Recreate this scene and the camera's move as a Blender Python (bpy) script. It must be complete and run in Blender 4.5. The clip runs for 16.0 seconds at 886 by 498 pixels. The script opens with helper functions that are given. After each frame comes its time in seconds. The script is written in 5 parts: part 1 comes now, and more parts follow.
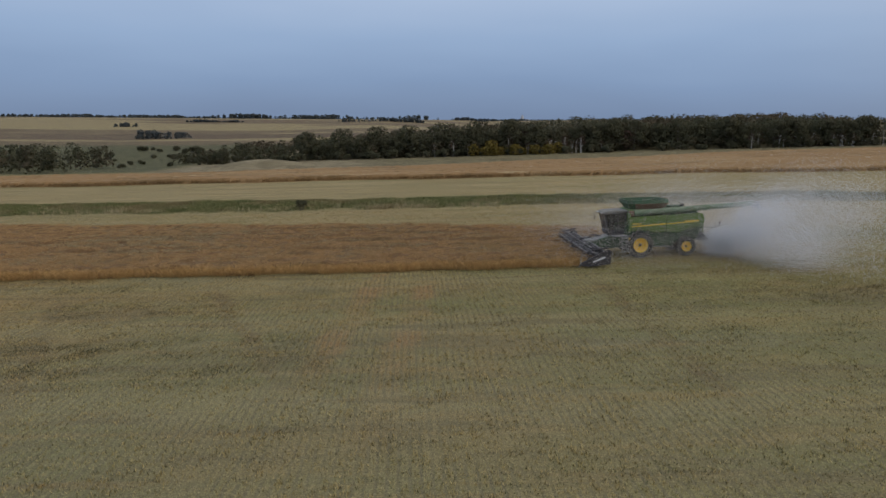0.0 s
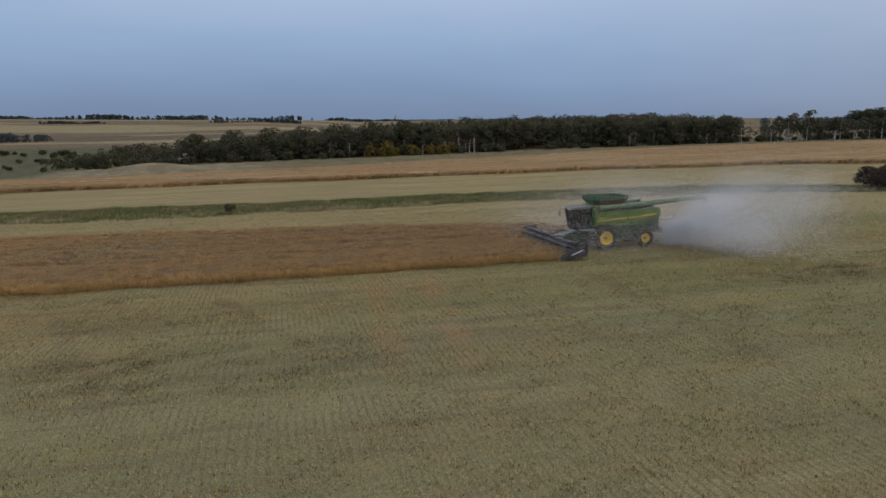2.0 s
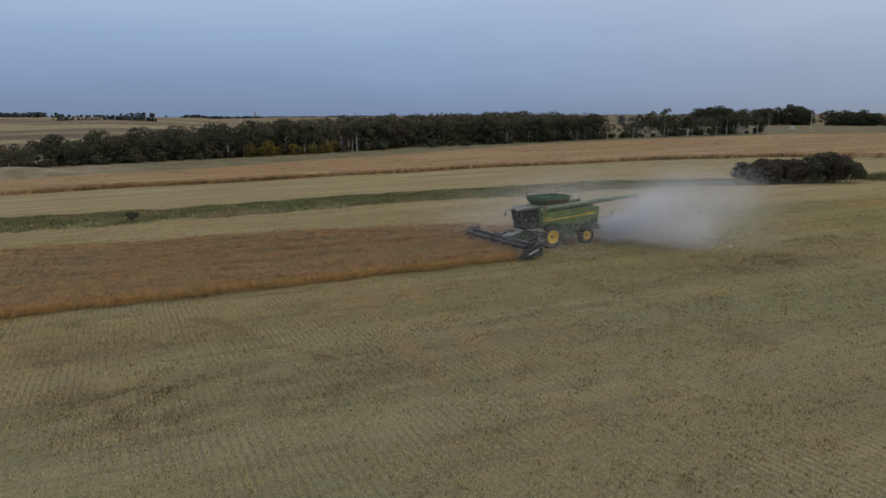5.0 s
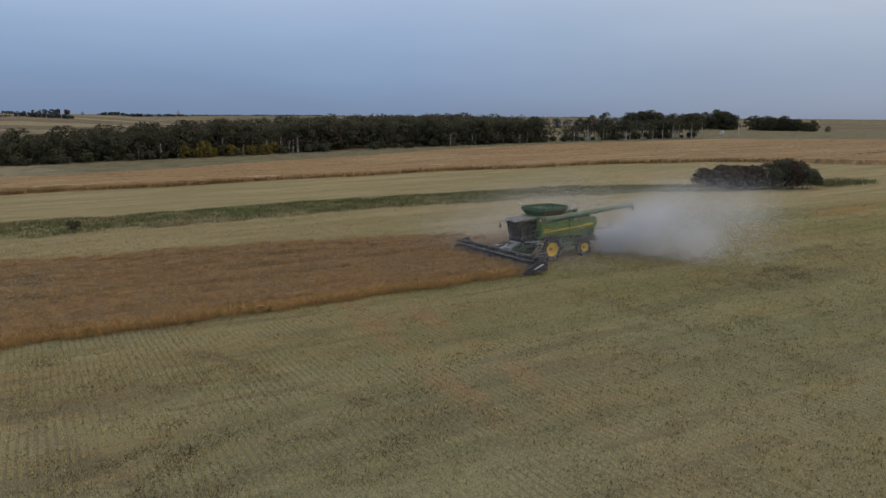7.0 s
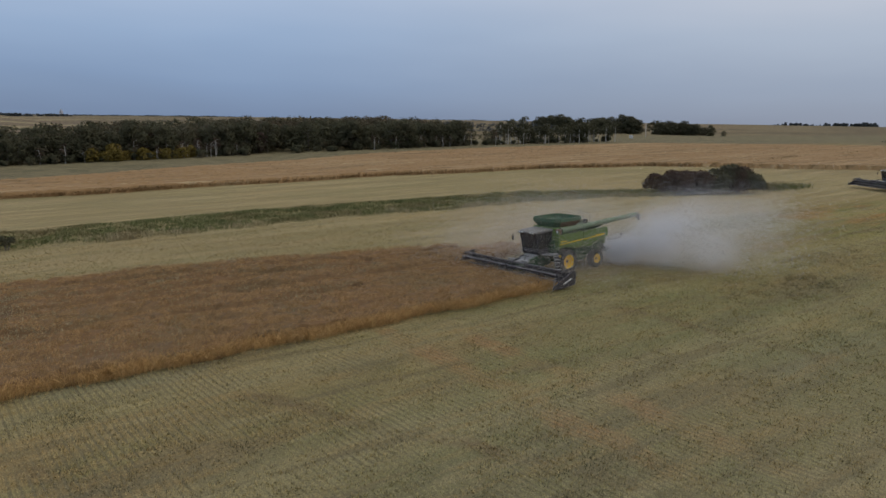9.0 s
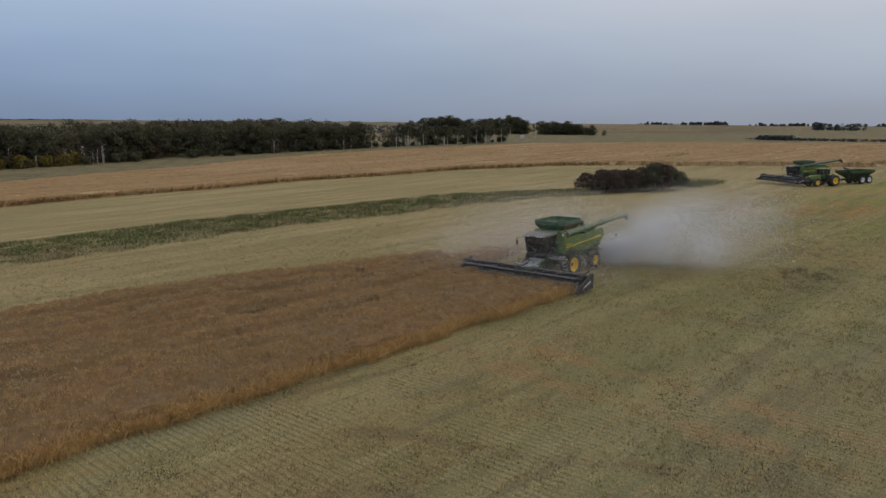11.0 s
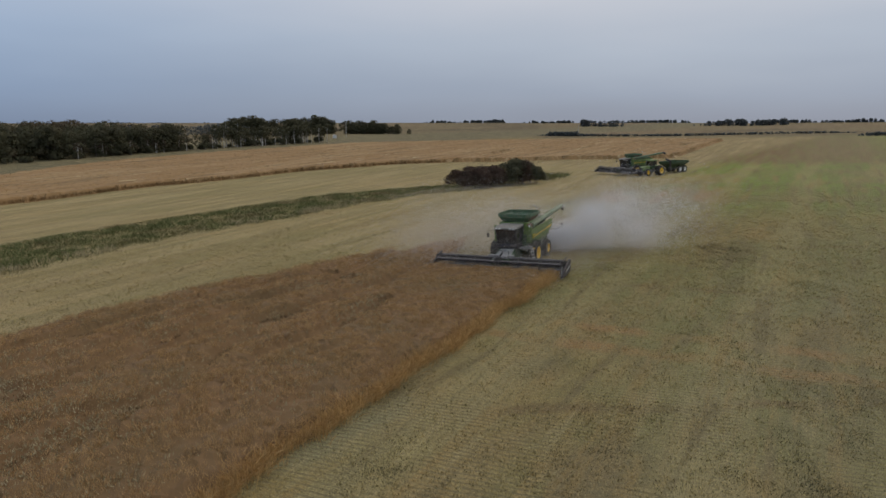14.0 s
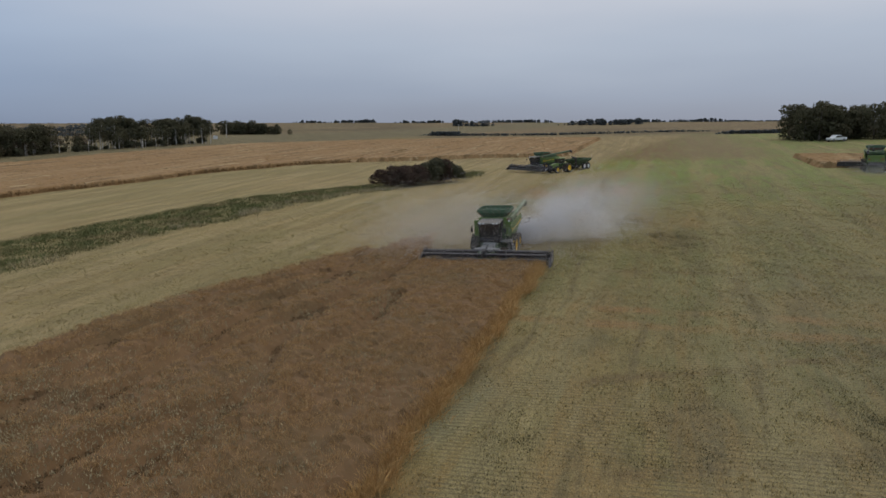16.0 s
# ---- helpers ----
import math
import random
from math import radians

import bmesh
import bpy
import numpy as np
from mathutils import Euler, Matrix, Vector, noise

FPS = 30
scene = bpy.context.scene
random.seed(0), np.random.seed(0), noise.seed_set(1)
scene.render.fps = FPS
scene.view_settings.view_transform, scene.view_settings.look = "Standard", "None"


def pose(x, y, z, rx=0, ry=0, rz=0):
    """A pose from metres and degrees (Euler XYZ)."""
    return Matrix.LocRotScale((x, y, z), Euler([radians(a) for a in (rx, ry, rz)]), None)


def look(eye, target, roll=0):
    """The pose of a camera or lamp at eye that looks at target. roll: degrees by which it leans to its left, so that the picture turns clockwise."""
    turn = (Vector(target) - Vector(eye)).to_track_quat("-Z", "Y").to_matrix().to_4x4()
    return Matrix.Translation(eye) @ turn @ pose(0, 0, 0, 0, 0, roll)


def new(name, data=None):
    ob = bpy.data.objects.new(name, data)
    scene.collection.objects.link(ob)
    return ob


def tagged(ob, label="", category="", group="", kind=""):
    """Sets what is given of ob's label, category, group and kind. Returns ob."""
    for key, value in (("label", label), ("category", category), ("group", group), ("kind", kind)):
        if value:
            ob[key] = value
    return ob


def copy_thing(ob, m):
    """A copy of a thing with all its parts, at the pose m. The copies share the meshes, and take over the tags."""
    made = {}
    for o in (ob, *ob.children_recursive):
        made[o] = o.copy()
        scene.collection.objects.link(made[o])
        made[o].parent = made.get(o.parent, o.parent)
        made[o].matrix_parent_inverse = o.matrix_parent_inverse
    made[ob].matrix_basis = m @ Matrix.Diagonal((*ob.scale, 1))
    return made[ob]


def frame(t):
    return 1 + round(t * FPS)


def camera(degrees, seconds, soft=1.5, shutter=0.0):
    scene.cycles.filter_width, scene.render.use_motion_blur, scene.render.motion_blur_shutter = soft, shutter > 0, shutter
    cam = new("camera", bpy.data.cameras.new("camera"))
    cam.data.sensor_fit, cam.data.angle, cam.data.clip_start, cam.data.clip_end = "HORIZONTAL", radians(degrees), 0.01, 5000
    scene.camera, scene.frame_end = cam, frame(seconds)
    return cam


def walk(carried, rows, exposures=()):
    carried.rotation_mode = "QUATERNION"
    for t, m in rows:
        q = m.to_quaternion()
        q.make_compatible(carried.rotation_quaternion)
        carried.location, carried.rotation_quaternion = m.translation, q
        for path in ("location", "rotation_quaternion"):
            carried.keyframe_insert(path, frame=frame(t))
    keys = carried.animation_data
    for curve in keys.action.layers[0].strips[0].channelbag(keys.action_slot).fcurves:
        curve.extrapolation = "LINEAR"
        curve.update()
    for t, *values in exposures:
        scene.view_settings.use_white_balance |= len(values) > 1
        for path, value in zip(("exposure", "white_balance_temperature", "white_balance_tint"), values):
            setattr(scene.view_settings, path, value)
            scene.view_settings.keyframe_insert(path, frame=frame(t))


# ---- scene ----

# ---------------------------------------------------------------- camera
cam = camera(64.0, 16.0)
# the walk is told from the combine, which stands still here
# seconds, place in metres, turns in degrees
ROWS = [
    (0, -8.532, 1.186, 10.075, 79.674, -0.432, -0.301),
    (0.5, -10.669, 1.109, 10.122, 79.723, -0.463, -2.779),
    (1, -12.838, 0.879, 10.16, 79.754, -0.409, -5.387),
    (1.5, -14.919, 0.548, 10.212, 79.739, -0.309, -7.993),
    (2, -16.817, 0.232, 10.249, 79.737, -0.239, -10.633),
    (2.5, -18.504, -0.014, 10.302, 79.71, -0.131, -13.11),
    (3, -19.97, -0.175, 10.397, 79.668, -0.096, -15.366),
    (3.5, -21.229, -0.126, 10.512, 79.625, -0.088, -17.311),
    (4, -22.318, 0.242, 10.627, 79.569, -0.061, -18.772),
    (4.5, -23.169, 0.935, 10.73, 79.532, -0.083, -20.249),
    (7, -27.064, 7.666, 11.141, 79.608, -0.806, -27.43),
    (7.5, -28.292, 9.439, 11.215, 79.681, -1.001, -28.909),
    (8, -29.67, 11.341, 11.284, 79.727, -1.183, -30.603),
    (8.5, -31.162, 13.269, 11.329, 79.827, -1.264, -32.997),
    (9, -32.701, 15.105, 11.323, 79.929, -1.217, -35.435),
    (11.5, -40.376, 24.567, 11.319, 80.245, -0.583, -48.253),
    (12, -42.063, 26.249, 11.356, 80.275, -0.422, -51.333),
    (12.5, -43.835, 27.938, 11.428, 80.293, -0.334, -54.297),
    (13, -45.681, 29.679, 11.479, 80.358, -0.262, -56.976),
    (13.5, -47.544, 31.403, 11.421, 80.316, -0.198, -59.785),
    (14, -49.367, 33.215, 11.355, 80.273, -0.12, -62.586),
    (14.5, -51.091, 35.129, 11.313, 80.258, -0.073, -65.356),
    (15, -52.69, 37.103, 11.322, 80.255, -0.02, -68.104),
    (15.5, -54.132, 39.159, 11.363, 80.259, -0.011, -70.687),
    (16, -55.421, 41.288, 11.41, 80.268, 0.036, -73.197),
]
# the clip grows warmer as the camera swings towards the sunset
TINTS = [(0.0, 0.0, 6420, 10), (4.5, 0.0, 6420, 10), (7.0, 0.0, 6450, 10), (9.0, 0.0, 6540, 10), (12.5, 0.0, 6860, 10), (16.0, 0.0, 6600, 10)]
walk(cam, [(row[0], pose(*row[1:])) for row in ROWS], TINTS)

# ---------------------------------------------------------------- sky and light
SUN_UP, SUN_TURN = radians(46), radians(105)
world = bpy.data.worlds.new("dusk_sky")
scene.world = world
world.use_nodes = True
wt = world.node_tree
wt.nodes.clear()
w_out = wt.nodes.new("ShaderNodeOutputWorld")
w_bg = wt.nodes.new("ShaderNodeBackground")
w_sky = wt.nodes.new("ShaderNodeTexSky")
w_sky.sky_type = "NISHITA"
w_sky.sun_disc = False
w_sky.sun_elevation, w_sky.sun_rotation = SUN_UP, SUN_TURN
w_co = wt.nodes.new("ShaderNodeTexCoord")
w_sep = wt.nodes.new("ShaderNodeSeparateXYZ")
w_ramp = wt.nodes.new("ShaderNodeValToRGB")
w_noise = wt.nodes.new("ShaderNodeTexNoise")
w_noise.inputs["Scale"].default_value = 2.2
w_noise.inputs["Detail"].default_value = 3
w_map = wt.nodes.new("ShaderNodeMapping")
w_map.inputs["Scale"].default_value = (1, 1, 5)
w_add = wt.nodes.new("ShaderNodeMath")
w_add.operation = "MULTIPLY_ADD"
w_add.inputs[1].default_value = 0.07
stops = [(0.0, (0.172, 0.240, 0.372)), (0.05, (0.212, 0.302, 0.468)), (0.11, (0.288, 0.395, 0.575)),
         (0.18, (0.40, 0.50, 0.67)), (1.0, (0.54, 0.60, 0.70))]
els = w_ramp.color_ramp.elements
els[0].position, els[1].position = stops[0][0], stops[-1][0]
els[0].color, els[1].color = (*stops[0][1], 1), (*stops[-1][1], 1)
for p, c in stops[1:-1]:
    els.new(p).color = (*c, 1)
w_mix = wt.nodes.new("ShaderNodeMix")
w_mix.data_type = "RGBA"
w_mix.blend_type = "ADD"
w_mix.inputs["Factor"].default_value = 0.004
wt.links.new(w_co.outputs["Generated"], w_sep.inputs[0])
wt.links.new(w_co.outputs["Generated"], w_map.inputs["Vector"])
wt.links.new(w_map.outputs[0], w_noise.inputs["Vector"])
w_cen = wt.nodes.new("ShaderNodeMath")
w_cen.operation = "SUBTRACT"
w_cen.inputs[1].default_value = 0.5
wt.links.new(w_noise.outputs["Fac"], w_cen.inputs[0])
wt.links.new(w_cen.outputs[0], w_add.inputs[0])
wt.links.new(w_sep.outputs["Z"], w_add.inputs[2])
wt.links.new(w_add.outputs[0], w_ramp.inputs["Fac"])
wt.links.new(w_ramp.outputs["Color"], w_mix.inputs["A"])
wt.links.new(w_sky.outputs["Color"], w_mix.inputs["B"])
# the half of the sky where the sun went down is paler and a little rosy
w_warm = wt.nodes.new("ShaderNodeMapRange")
w_warm.interpolation_type = "SMOOTHSTEP"
for key, val in (("From Min", 0.3), ("From Max", 1.0), ("To Min", 0.0), ("To Max", 1.0)):
    w_warm.inputs[key].default_value = val
w_glow = wt.nodes.new("ShaderNodeMix")
w_glow.data_type, w_glow.blend_type = "RGBA", "MULTIPLY"
w_glow.inputs["B"].default_value = (1.34, 1.14, 0.97, 1)
wt.links.new(w_sep.outputs["X"], w_warm.inputs["Value"])
wt.links.new(w_warm.outputs["Result"], w_glow.inputs["Factor"])
wt.links.new(w_mix.outputs["Result"], w_glow.inputs["A"])
wt.links.new(w_glow.outputs["Result"], w_bg.inputs["Color"])
w_bg.inputs["Strength"].default_value = 1.0
wt.links.new(w_bg.outputs[0], w_out.inputs[0])
sun = new("sun", bpy.data.lights.new("sun", "SUN"))
sun.data.energy, sun.data.angle, sun.data.color = 1.0, radians(85), (1.0, 0.83, 0.64)
sun.matrix_world = look((60 * math.sin(SUN_TURN), 60 * math.cos(SUN_TURN), 60 * math.tan(SUN_UP)), (0, 0, 0))

# ---------------------------------------------------------------- materials
class Net:
    """Short hand for a node material."""

    def __init__(self, name, rough=0.8, metal=0.0):
        self.mat = bpy.data.materials.new(name)
        self.mat.use_nodes = True
        self.t = self.mat.node_tree
        self.bsdf = self.t.nodes["Principled BSDF"]
        self.bsdf.inputs["Roughness"].default_value = rough
        self.bsdf.inputs["Metallic"].default_value = metal
        self.co = self.t.nodes.new("ShaderNodeTexCoord").outputs["Object"]

    def put(self, socket, value):
        if hasattr(value, "links"):
            self.t.links.new(value, socket)
        else:
            socket.default_value = (*value, 1) if isinstance(value, tuple) and len(value) == 3 and socket.type == "RGBA" else value

    def noise(self, scale, detail=3, rough=0.5, co=None, stretch=None, turn=0.0):
        src = co or self.co
        if stretch:
            m = self.t.nodes.new("ShaderNodeMapping")
            m.inputs["Scale"].default_value = stretch
            m.inputs["Rotation"].default_value = (0, 0, turn)
            self.t.links.new(src, m.inputs["Vector"])
            src = m.outputs[0]
        n = self.t.nodes.new("ShaderNodeTexNoise")
        n.inputs["Scale"].default_value = scale
        n.inputs["Detail"].default_value = detail
        n.inputs["Roughness"].default_value = rough
        self.t.links.new(src, n.inputs["Vector"])
        return n.outputs["Fac"]

    def math(self, op, a, b=0.0, clamp=False):
        n = self.t.nodes.new("ShaderNodeMath")
        n.operation, n.use_clamp = op, clamp
        self.put(n.inputs[0], a)
        self.put(n.inputs[1], b)
        return n.outputs[0]

    def step(self, v, lo, hi, a=0.0, b=1.0):
        n = self.t.nodes.new("ShaderNodeMapRange")
        n.interpolation_type = "SMOOTHSTEP"
        self.put(n.inputs["Value"], v)
        for key, val in (("From Min", lo), ("From Max", hi), ("To Min", a), ("To Max", b)):
            self.put(n.inputs[key], val)
        return n.outputs["Result"]

    def mix(self, f, a, b, mode="MIX"):
        n = self.t.nodes.new("ShaderNodeMix")
        n.data_type, n.blend_type = "RGBA", mode
        self.put(n.inputs["Factor"], f)
        self.put(n.inputs["A"], a)
        self.put(n.inputs["B"], b)
        return n.outputs["Result"]

    def ramp(self, f, stops):
        n = self.t.nodes.new("ShaderNodeValToRGB")
        e = n.color_ramp.elements
        e[0].position, e[1].position = stops[0][0], stops[-1][0]
        e[0].color, e[1].color = (*stops[0][1], 1), (*stops[-1][1], 1)
        for p, c in stops[1:-1]:
            e.new(p).color = (*c, 1)
        self.put(n.inputs["Fac"], f)
        return n.outputs["Color"]

    def xyz(self):
        n = self.t.nodes.new("ShaderNodeSeparateXYZ")
        self.t.links.new(self.co, n.inputs[0])
        return n.outputs

    def island(self):
        return self.t.nodes.new("ShaderNodeNewGeometry").outputs["Random Per Island"]

    def chance(self):
        return self.t.nodes.new("ShaderNodeObjectInfo").outputs["Random"]

    def bump(self, h, strength=0.5, distance=0.05):
        n = self.t.nodes.new("ShaderNodeBump")
        n.inputs["Strength"].default_value, n.inputs["Distance"].default_value = strength, distance
        self.put(n.inputs["Height"], h)
        self.t.links.new(n.outputs[0], self.bsdf.inputs["Normal"])

    def done(self, colour=None, rough=None):
        if colour is not None:
            self.put(self.bsdf.inputs["Base Color"], colour)
        if rough is not None:
            self.put(self.bsdf.inputs["Roughness"], rough)
        return self.mat


def paint(name, colour, rough=0.45, metal=0.0, dust=0.35, scale=3.0):
    """Worn machine paint under a film of field dust."""
    n = Net(name, rough, metal)
    f = n.step(n.noise(scale, 5, 0.6), 0.35, 0.75, 0.0, dust)
    g = n.noise(scale * 14, 3)
    c = n.mix(f, colour, (0.23, 0.20, 0.15))
    c = n.mix(n.step(g, 0.55, 0.75, 0.0, 0.25), c, tuple(0.6 * k for k in colour))
    n.bump(g, 0.05, 0.01)
    return n.done(c, n.step(f, 0.0, 0.4, rough, 0.85))


def straw(name, low, high, tip=None, rough=0.8, soft=0.0, patch=0.09):
    """Stalks and leaves that vary from piece to piece and from patch to patch; soft lets light through them."""
    n = Net(name, rough)
    n.bsdf.inputs["Specular IOR Level"].default_value = 0.15
    c = n.mix(n.island(), low, high)
    if tip:
        c = n.mix(n.step(n.noise(patch, 4, 0.6), 0.45, 0.68), c, tip)
    c = n.mix(n.step(n.noise(patch * 9, 3), 0.4, 0.8, 0.0, 0.35), c, tuple(0.55 * k for k in low))
    if soft:
        tl = n.t.nodes.new("ShaderNodeBsdfTranslucent")
        n.t.links.new(c, tl.inputs["Color"])
        mx = n.t.nodes.new("ShaderNodeMixShader")
        mx.inputs[0].default_value = soft
        n.t.links.new(n.bsdf.outputs[0], mx.inputs[1])
        n.t.links.new(tl.outputs[0], mx.inputs[2])
        n.t.links.new(mx.outputs[0], n.t.nodes["Material Output"].inputs["Surface"])
    return n.done(c)


m_green = paint("green_paint", (0.115, 0.200, 0.036), 0.4, dust=0.5)
m_green_tank = paint("tank_green_paint", (0.046, 0.115, 0.058), 0.5, dust=0.6)
# darker copy of the green, shade put in its colour; also the dark cart
m_green_dark = paint("dark_and_shaded_green_paint", (0.02, 0.065, 0.02), 0.5, dust=0.4)
m_yellow = paint("yellow_paint", (0.88, 0.55, 0.025), 0.4, dust=0.12)
m_black = paint("black_paint", (0.026, 0.022, 0.028), 0.5, dust=0.28)
m_tyre = paint("tyre_rubber", (0.022, 0.021, 0.021), 0.85, dust=0.5)
m_steel = paint("worn_steel", (0.30, 0.30, 0.31), 0.4, 0.7, dust=0.4)
m_grey = paint("grey_paint", (0.33, 0.325, 0.31), 0.65, dust=0.55)
m_white = paint("white_paint", (0.78, 0.78, 0.76), 0.45, dust=0.12)
m_roof = paint("dusty_roof_paint", (0.19, 0.18, 0.165), 0.7, dust=0.6)
m_rust = paint("rusty_sheet", (0.20, 0.115, 0.075), 0.75, dust=0.5)
m_bat = paint("worn_reel_paint", (0.24, 0.23, 0.235), 0.4, 0.3, dust=0.4)
m_canvas = paint("canvas_belt", (0.035, 0.033, 0.034), 0.8, dust=0.5)
m_auger = paint("pale_green_tube", (0.13, 0.20, 0.11), 0.5, dust=0.65)
m_red = paint("red_lens", (0.5, 0.02, 0.015), 0.25, dust=0.05)
m_glass_net = Net("cab_glass", 0.1)
m_glass_net.bsdf.inputs["Base Color"].default_value = (0.115, 0.105, 0.095, 1)
m_glass_net.bsdf.inputs["IOR"].default_value = 1.5
m_glass_net.bsdf.inputs["Transmission Weight"].default_value = 0.55
m_glass = m_glass_net.done()
m_bark = straw("bark", (0.10, 0.085, 0.07), (0.17, 0.15, 0.125))
m_birch = straw("pale_bark", (0.42, 0.39, 0.34), (0.58, 0.55, 0.49))
m_leaf = straw("dark_foliage", (0.070, 0.072, 0.042), (0.104, 0.100, 0.055), (0.112, 0.086, 0.054), patch=0.05, soft=0.4)
m_leaf_red = straw("russet_foliage", (0.066, 0.045, 0.034), (0.105, 0.066, 0.047), (0.058, 0.050, 0.036), patch=0.2, soft=0.4)
m_leaf_gold = straw("yellowing_foliage", (0.16, 0.125, 0.03), (0.24, 0.18, 0.045), patch=0.2, soft=0.4)
# far leaves paler and bluer: haze of the air put into their colour
m_leaf_hazed = straw("haze_tinted_foliage", (0.080, 0.094, 0.096), (0.105, 0.116, 0.114), patch=0.01, soft=0.4)

# ---------------------------------------------------------------- helpers for meshes
def mesh_of(name, verts, faces, material=None, smooth=False):
    me = bpy.data.meshes.new(name)
    me.from_pydata(np.asarray(verts, dtype=float).tolist(), [], [list(f) for f in (faces.tolist() if isinstance(faces, np.ndarray) else faces)])
    if smooth:
        me.shade_smooth()
    for m in (material if isinstance(material, (list, tuple)) else [material]):
        if m:
            me.materials.append(m)
    return me


def part(name, data, material=None, parent=None, label=""):
    """One mesh object from a bmesh or a mesh, under its thing or part."""
    if isinstance(data, bmesh.types.BMesh):
        me = bpy.data.meshes.new(name)
        data.to_mesh(me)
        data.free()
    else:
        me = data
    if material and not me.materials:
        me.materials.append(material)
    ob = new(name, me)
    if parent:
        ob.parent = parent
    return tagged(ob, label) if label else ob


def thing(name, m, label, category, group=""):
    ob = new(name)
    ob.empty_display_size = 0.3
    ob.matrix_world = m
    return tagged(ob, label, category, group)


# ---------------------------------------------------------------- the lie of the land
def level(x, y):
    """Height of the ground at x, y (numpy arrays or numbers)."""
    x, y = np.asarray(x, dtype=float), np.asarray(y, dtype=float)
    ye = 112 - 8 * np.logaddexp(0, (112 - y) / 8)
    xe = 250 - 60 * np.logaddexp(0, (250 - x) / 60)
    xe = -120 + 30 * np.logaddexp(0, (xe + 120) / 30)
    z = 1.35 + 0.035 * xe - 0.0286 * np.maximum(ye, -40)
    far = np.clip(y - 150, 0, 1000)
    z = z + 0.006 * far + 0.0012 * np.clip(np.hypot(x, y) - 700, 0, 3000)
    # the knoll at the end of the brown field and the hollow behind it
    z = z + 2.6 * np.exp(-((x + 57) / 14) ** 2 - ((y - 196) / 8) ** 2)
    z = z - 1.0 * np.exp(-((x + 120) / 45) ** 2 - ((y - 235) / 35) ** 2)
    z = z + 0.022 * np.clip(y - 250, 0, 900) * np.clip((60 - x) / 120, 0, 1)
    z = z + 0.9 * np.sin(x / 190 + 1.3) * np.sin(y / 150 + 0.4) * np.clip((np.hypot(x, y) - 250) / 300, 0, 1)
    cap = 9.6 + 12.0 * np.clip((x - 350) / 1000, 0, 1) ** 0.9
    z = z + 0.012 * np.clip(x - 380, 0, 1200)
    return cap - 0.6 * np.logaddexp(0, (cap - z) / 0.6)


def at(x, y, dz=0.0, turn=0.0):
    return pose(x, y, float(level(x, y)) + dz, 0, 0, turn)


def crop_near(x):
    return 50.0 + 0.02 * np.maximum(0, -(x + 20)) + 0.25 * np.sin(x * 0.9) * np.sin(x * 0.23)


def crop_far(x):
    return np.interp(x, [-80, -29, -8, 0, 8, 14, 22], [87, 77.2, 73.2, 70.4, 66.5, 63.5, 61.0]) + 0.5 * np.sin(x * 0.31)


def brown_front(x):
    return np.interp(x, [-200, -42, 20, 40, 60, 75, 90, 110, 120], [153, 154, 150, 149, 145.5, 142.5, 139.5, 131.5, 119]) + 0.8 * np.sin(x * 0.17)


def in_brown(x, y):
    flank = np.interp(y, [17, 43, 60, 82, 92, 107, 119], [140, 138, 135, 133, 131, 126, 120]) + 0.9 * np.sin(y * 0.23)
    back = np.interp(y, [18, 27, 55, 108, 152, 197, 206], [140, 178, 230, 276, 243, 190, 120])
    top = np.interp(x, [-200, -45, 0, 50, 90], [172, 178, 184, 196, 206]) + 1.2 * np.sin(x * 0.11)
    return (y > 64) & (y < top) & (x < back) & np.where(y < 119, x > flank, y > brown_front(x))


def strip_near(x):
    return np.interp(x, [-110, -30, 0, 16, 35, 52, 58, 70, 84], [103.5, 97.5, 97.2, 96.0, 93.0, 89.0, 85.3, 80.0, 77.0]) + 0.6 * np.sin(x * 0.19) + 0.4 * np.sin(x * 0.71 + 2 * np.sin(x * 0.13)) + 0.3 * np.sin(x * 1.9 + 3 * np.sin(x * 0.31))


def strip_far(x):
    return np.interp(x, [-110, -82, -30, 7, 17, 35, 47, 58, 68, 76, 84], [122.5, 119.5, 115.2, 113, 112.4, 110, 106.5, 99, 91.5, 84.5, 79.0]) + 0.6 * np.sin(x * 0.13 + 1)


def fan(lo, hi, fine_lo, fine_hi, step, grow=1.09):
    """Grid lines: even where it matters, then ever wider."""
    mid = list(np.arange(fine_lo, fine_hi, step))
    up, s = [mid[-1] + step], step
    while up[-1] < hi:
        s *= grow
        up.append(up[-1] + s)
    dn, s = [mid[0] - step], step
    while dn[-1] > lo:
        s *= grow
        dn.append(dn[-1] - s)
    return np.array(dn[::-1] + mid + up)


gx, gy = fan(-4300, 4300, -60, 125, 1.25), fan(-4300, 4300, 5, 230, 1.25)
X, Y = np.meshgrid(gx, gy)
rng = np.random.default_rng(3)
Z = level(X, Y) + rng.normal(0, 0.02, X.shape)
idx = np.arange(X.size).reshape(X.shape)
quads = np.stack([idx[:-1, :-1], idx[:-1, 1:], idx[1:, 1:], idx[1:, :-1]], -1).reshape(-1, 4)


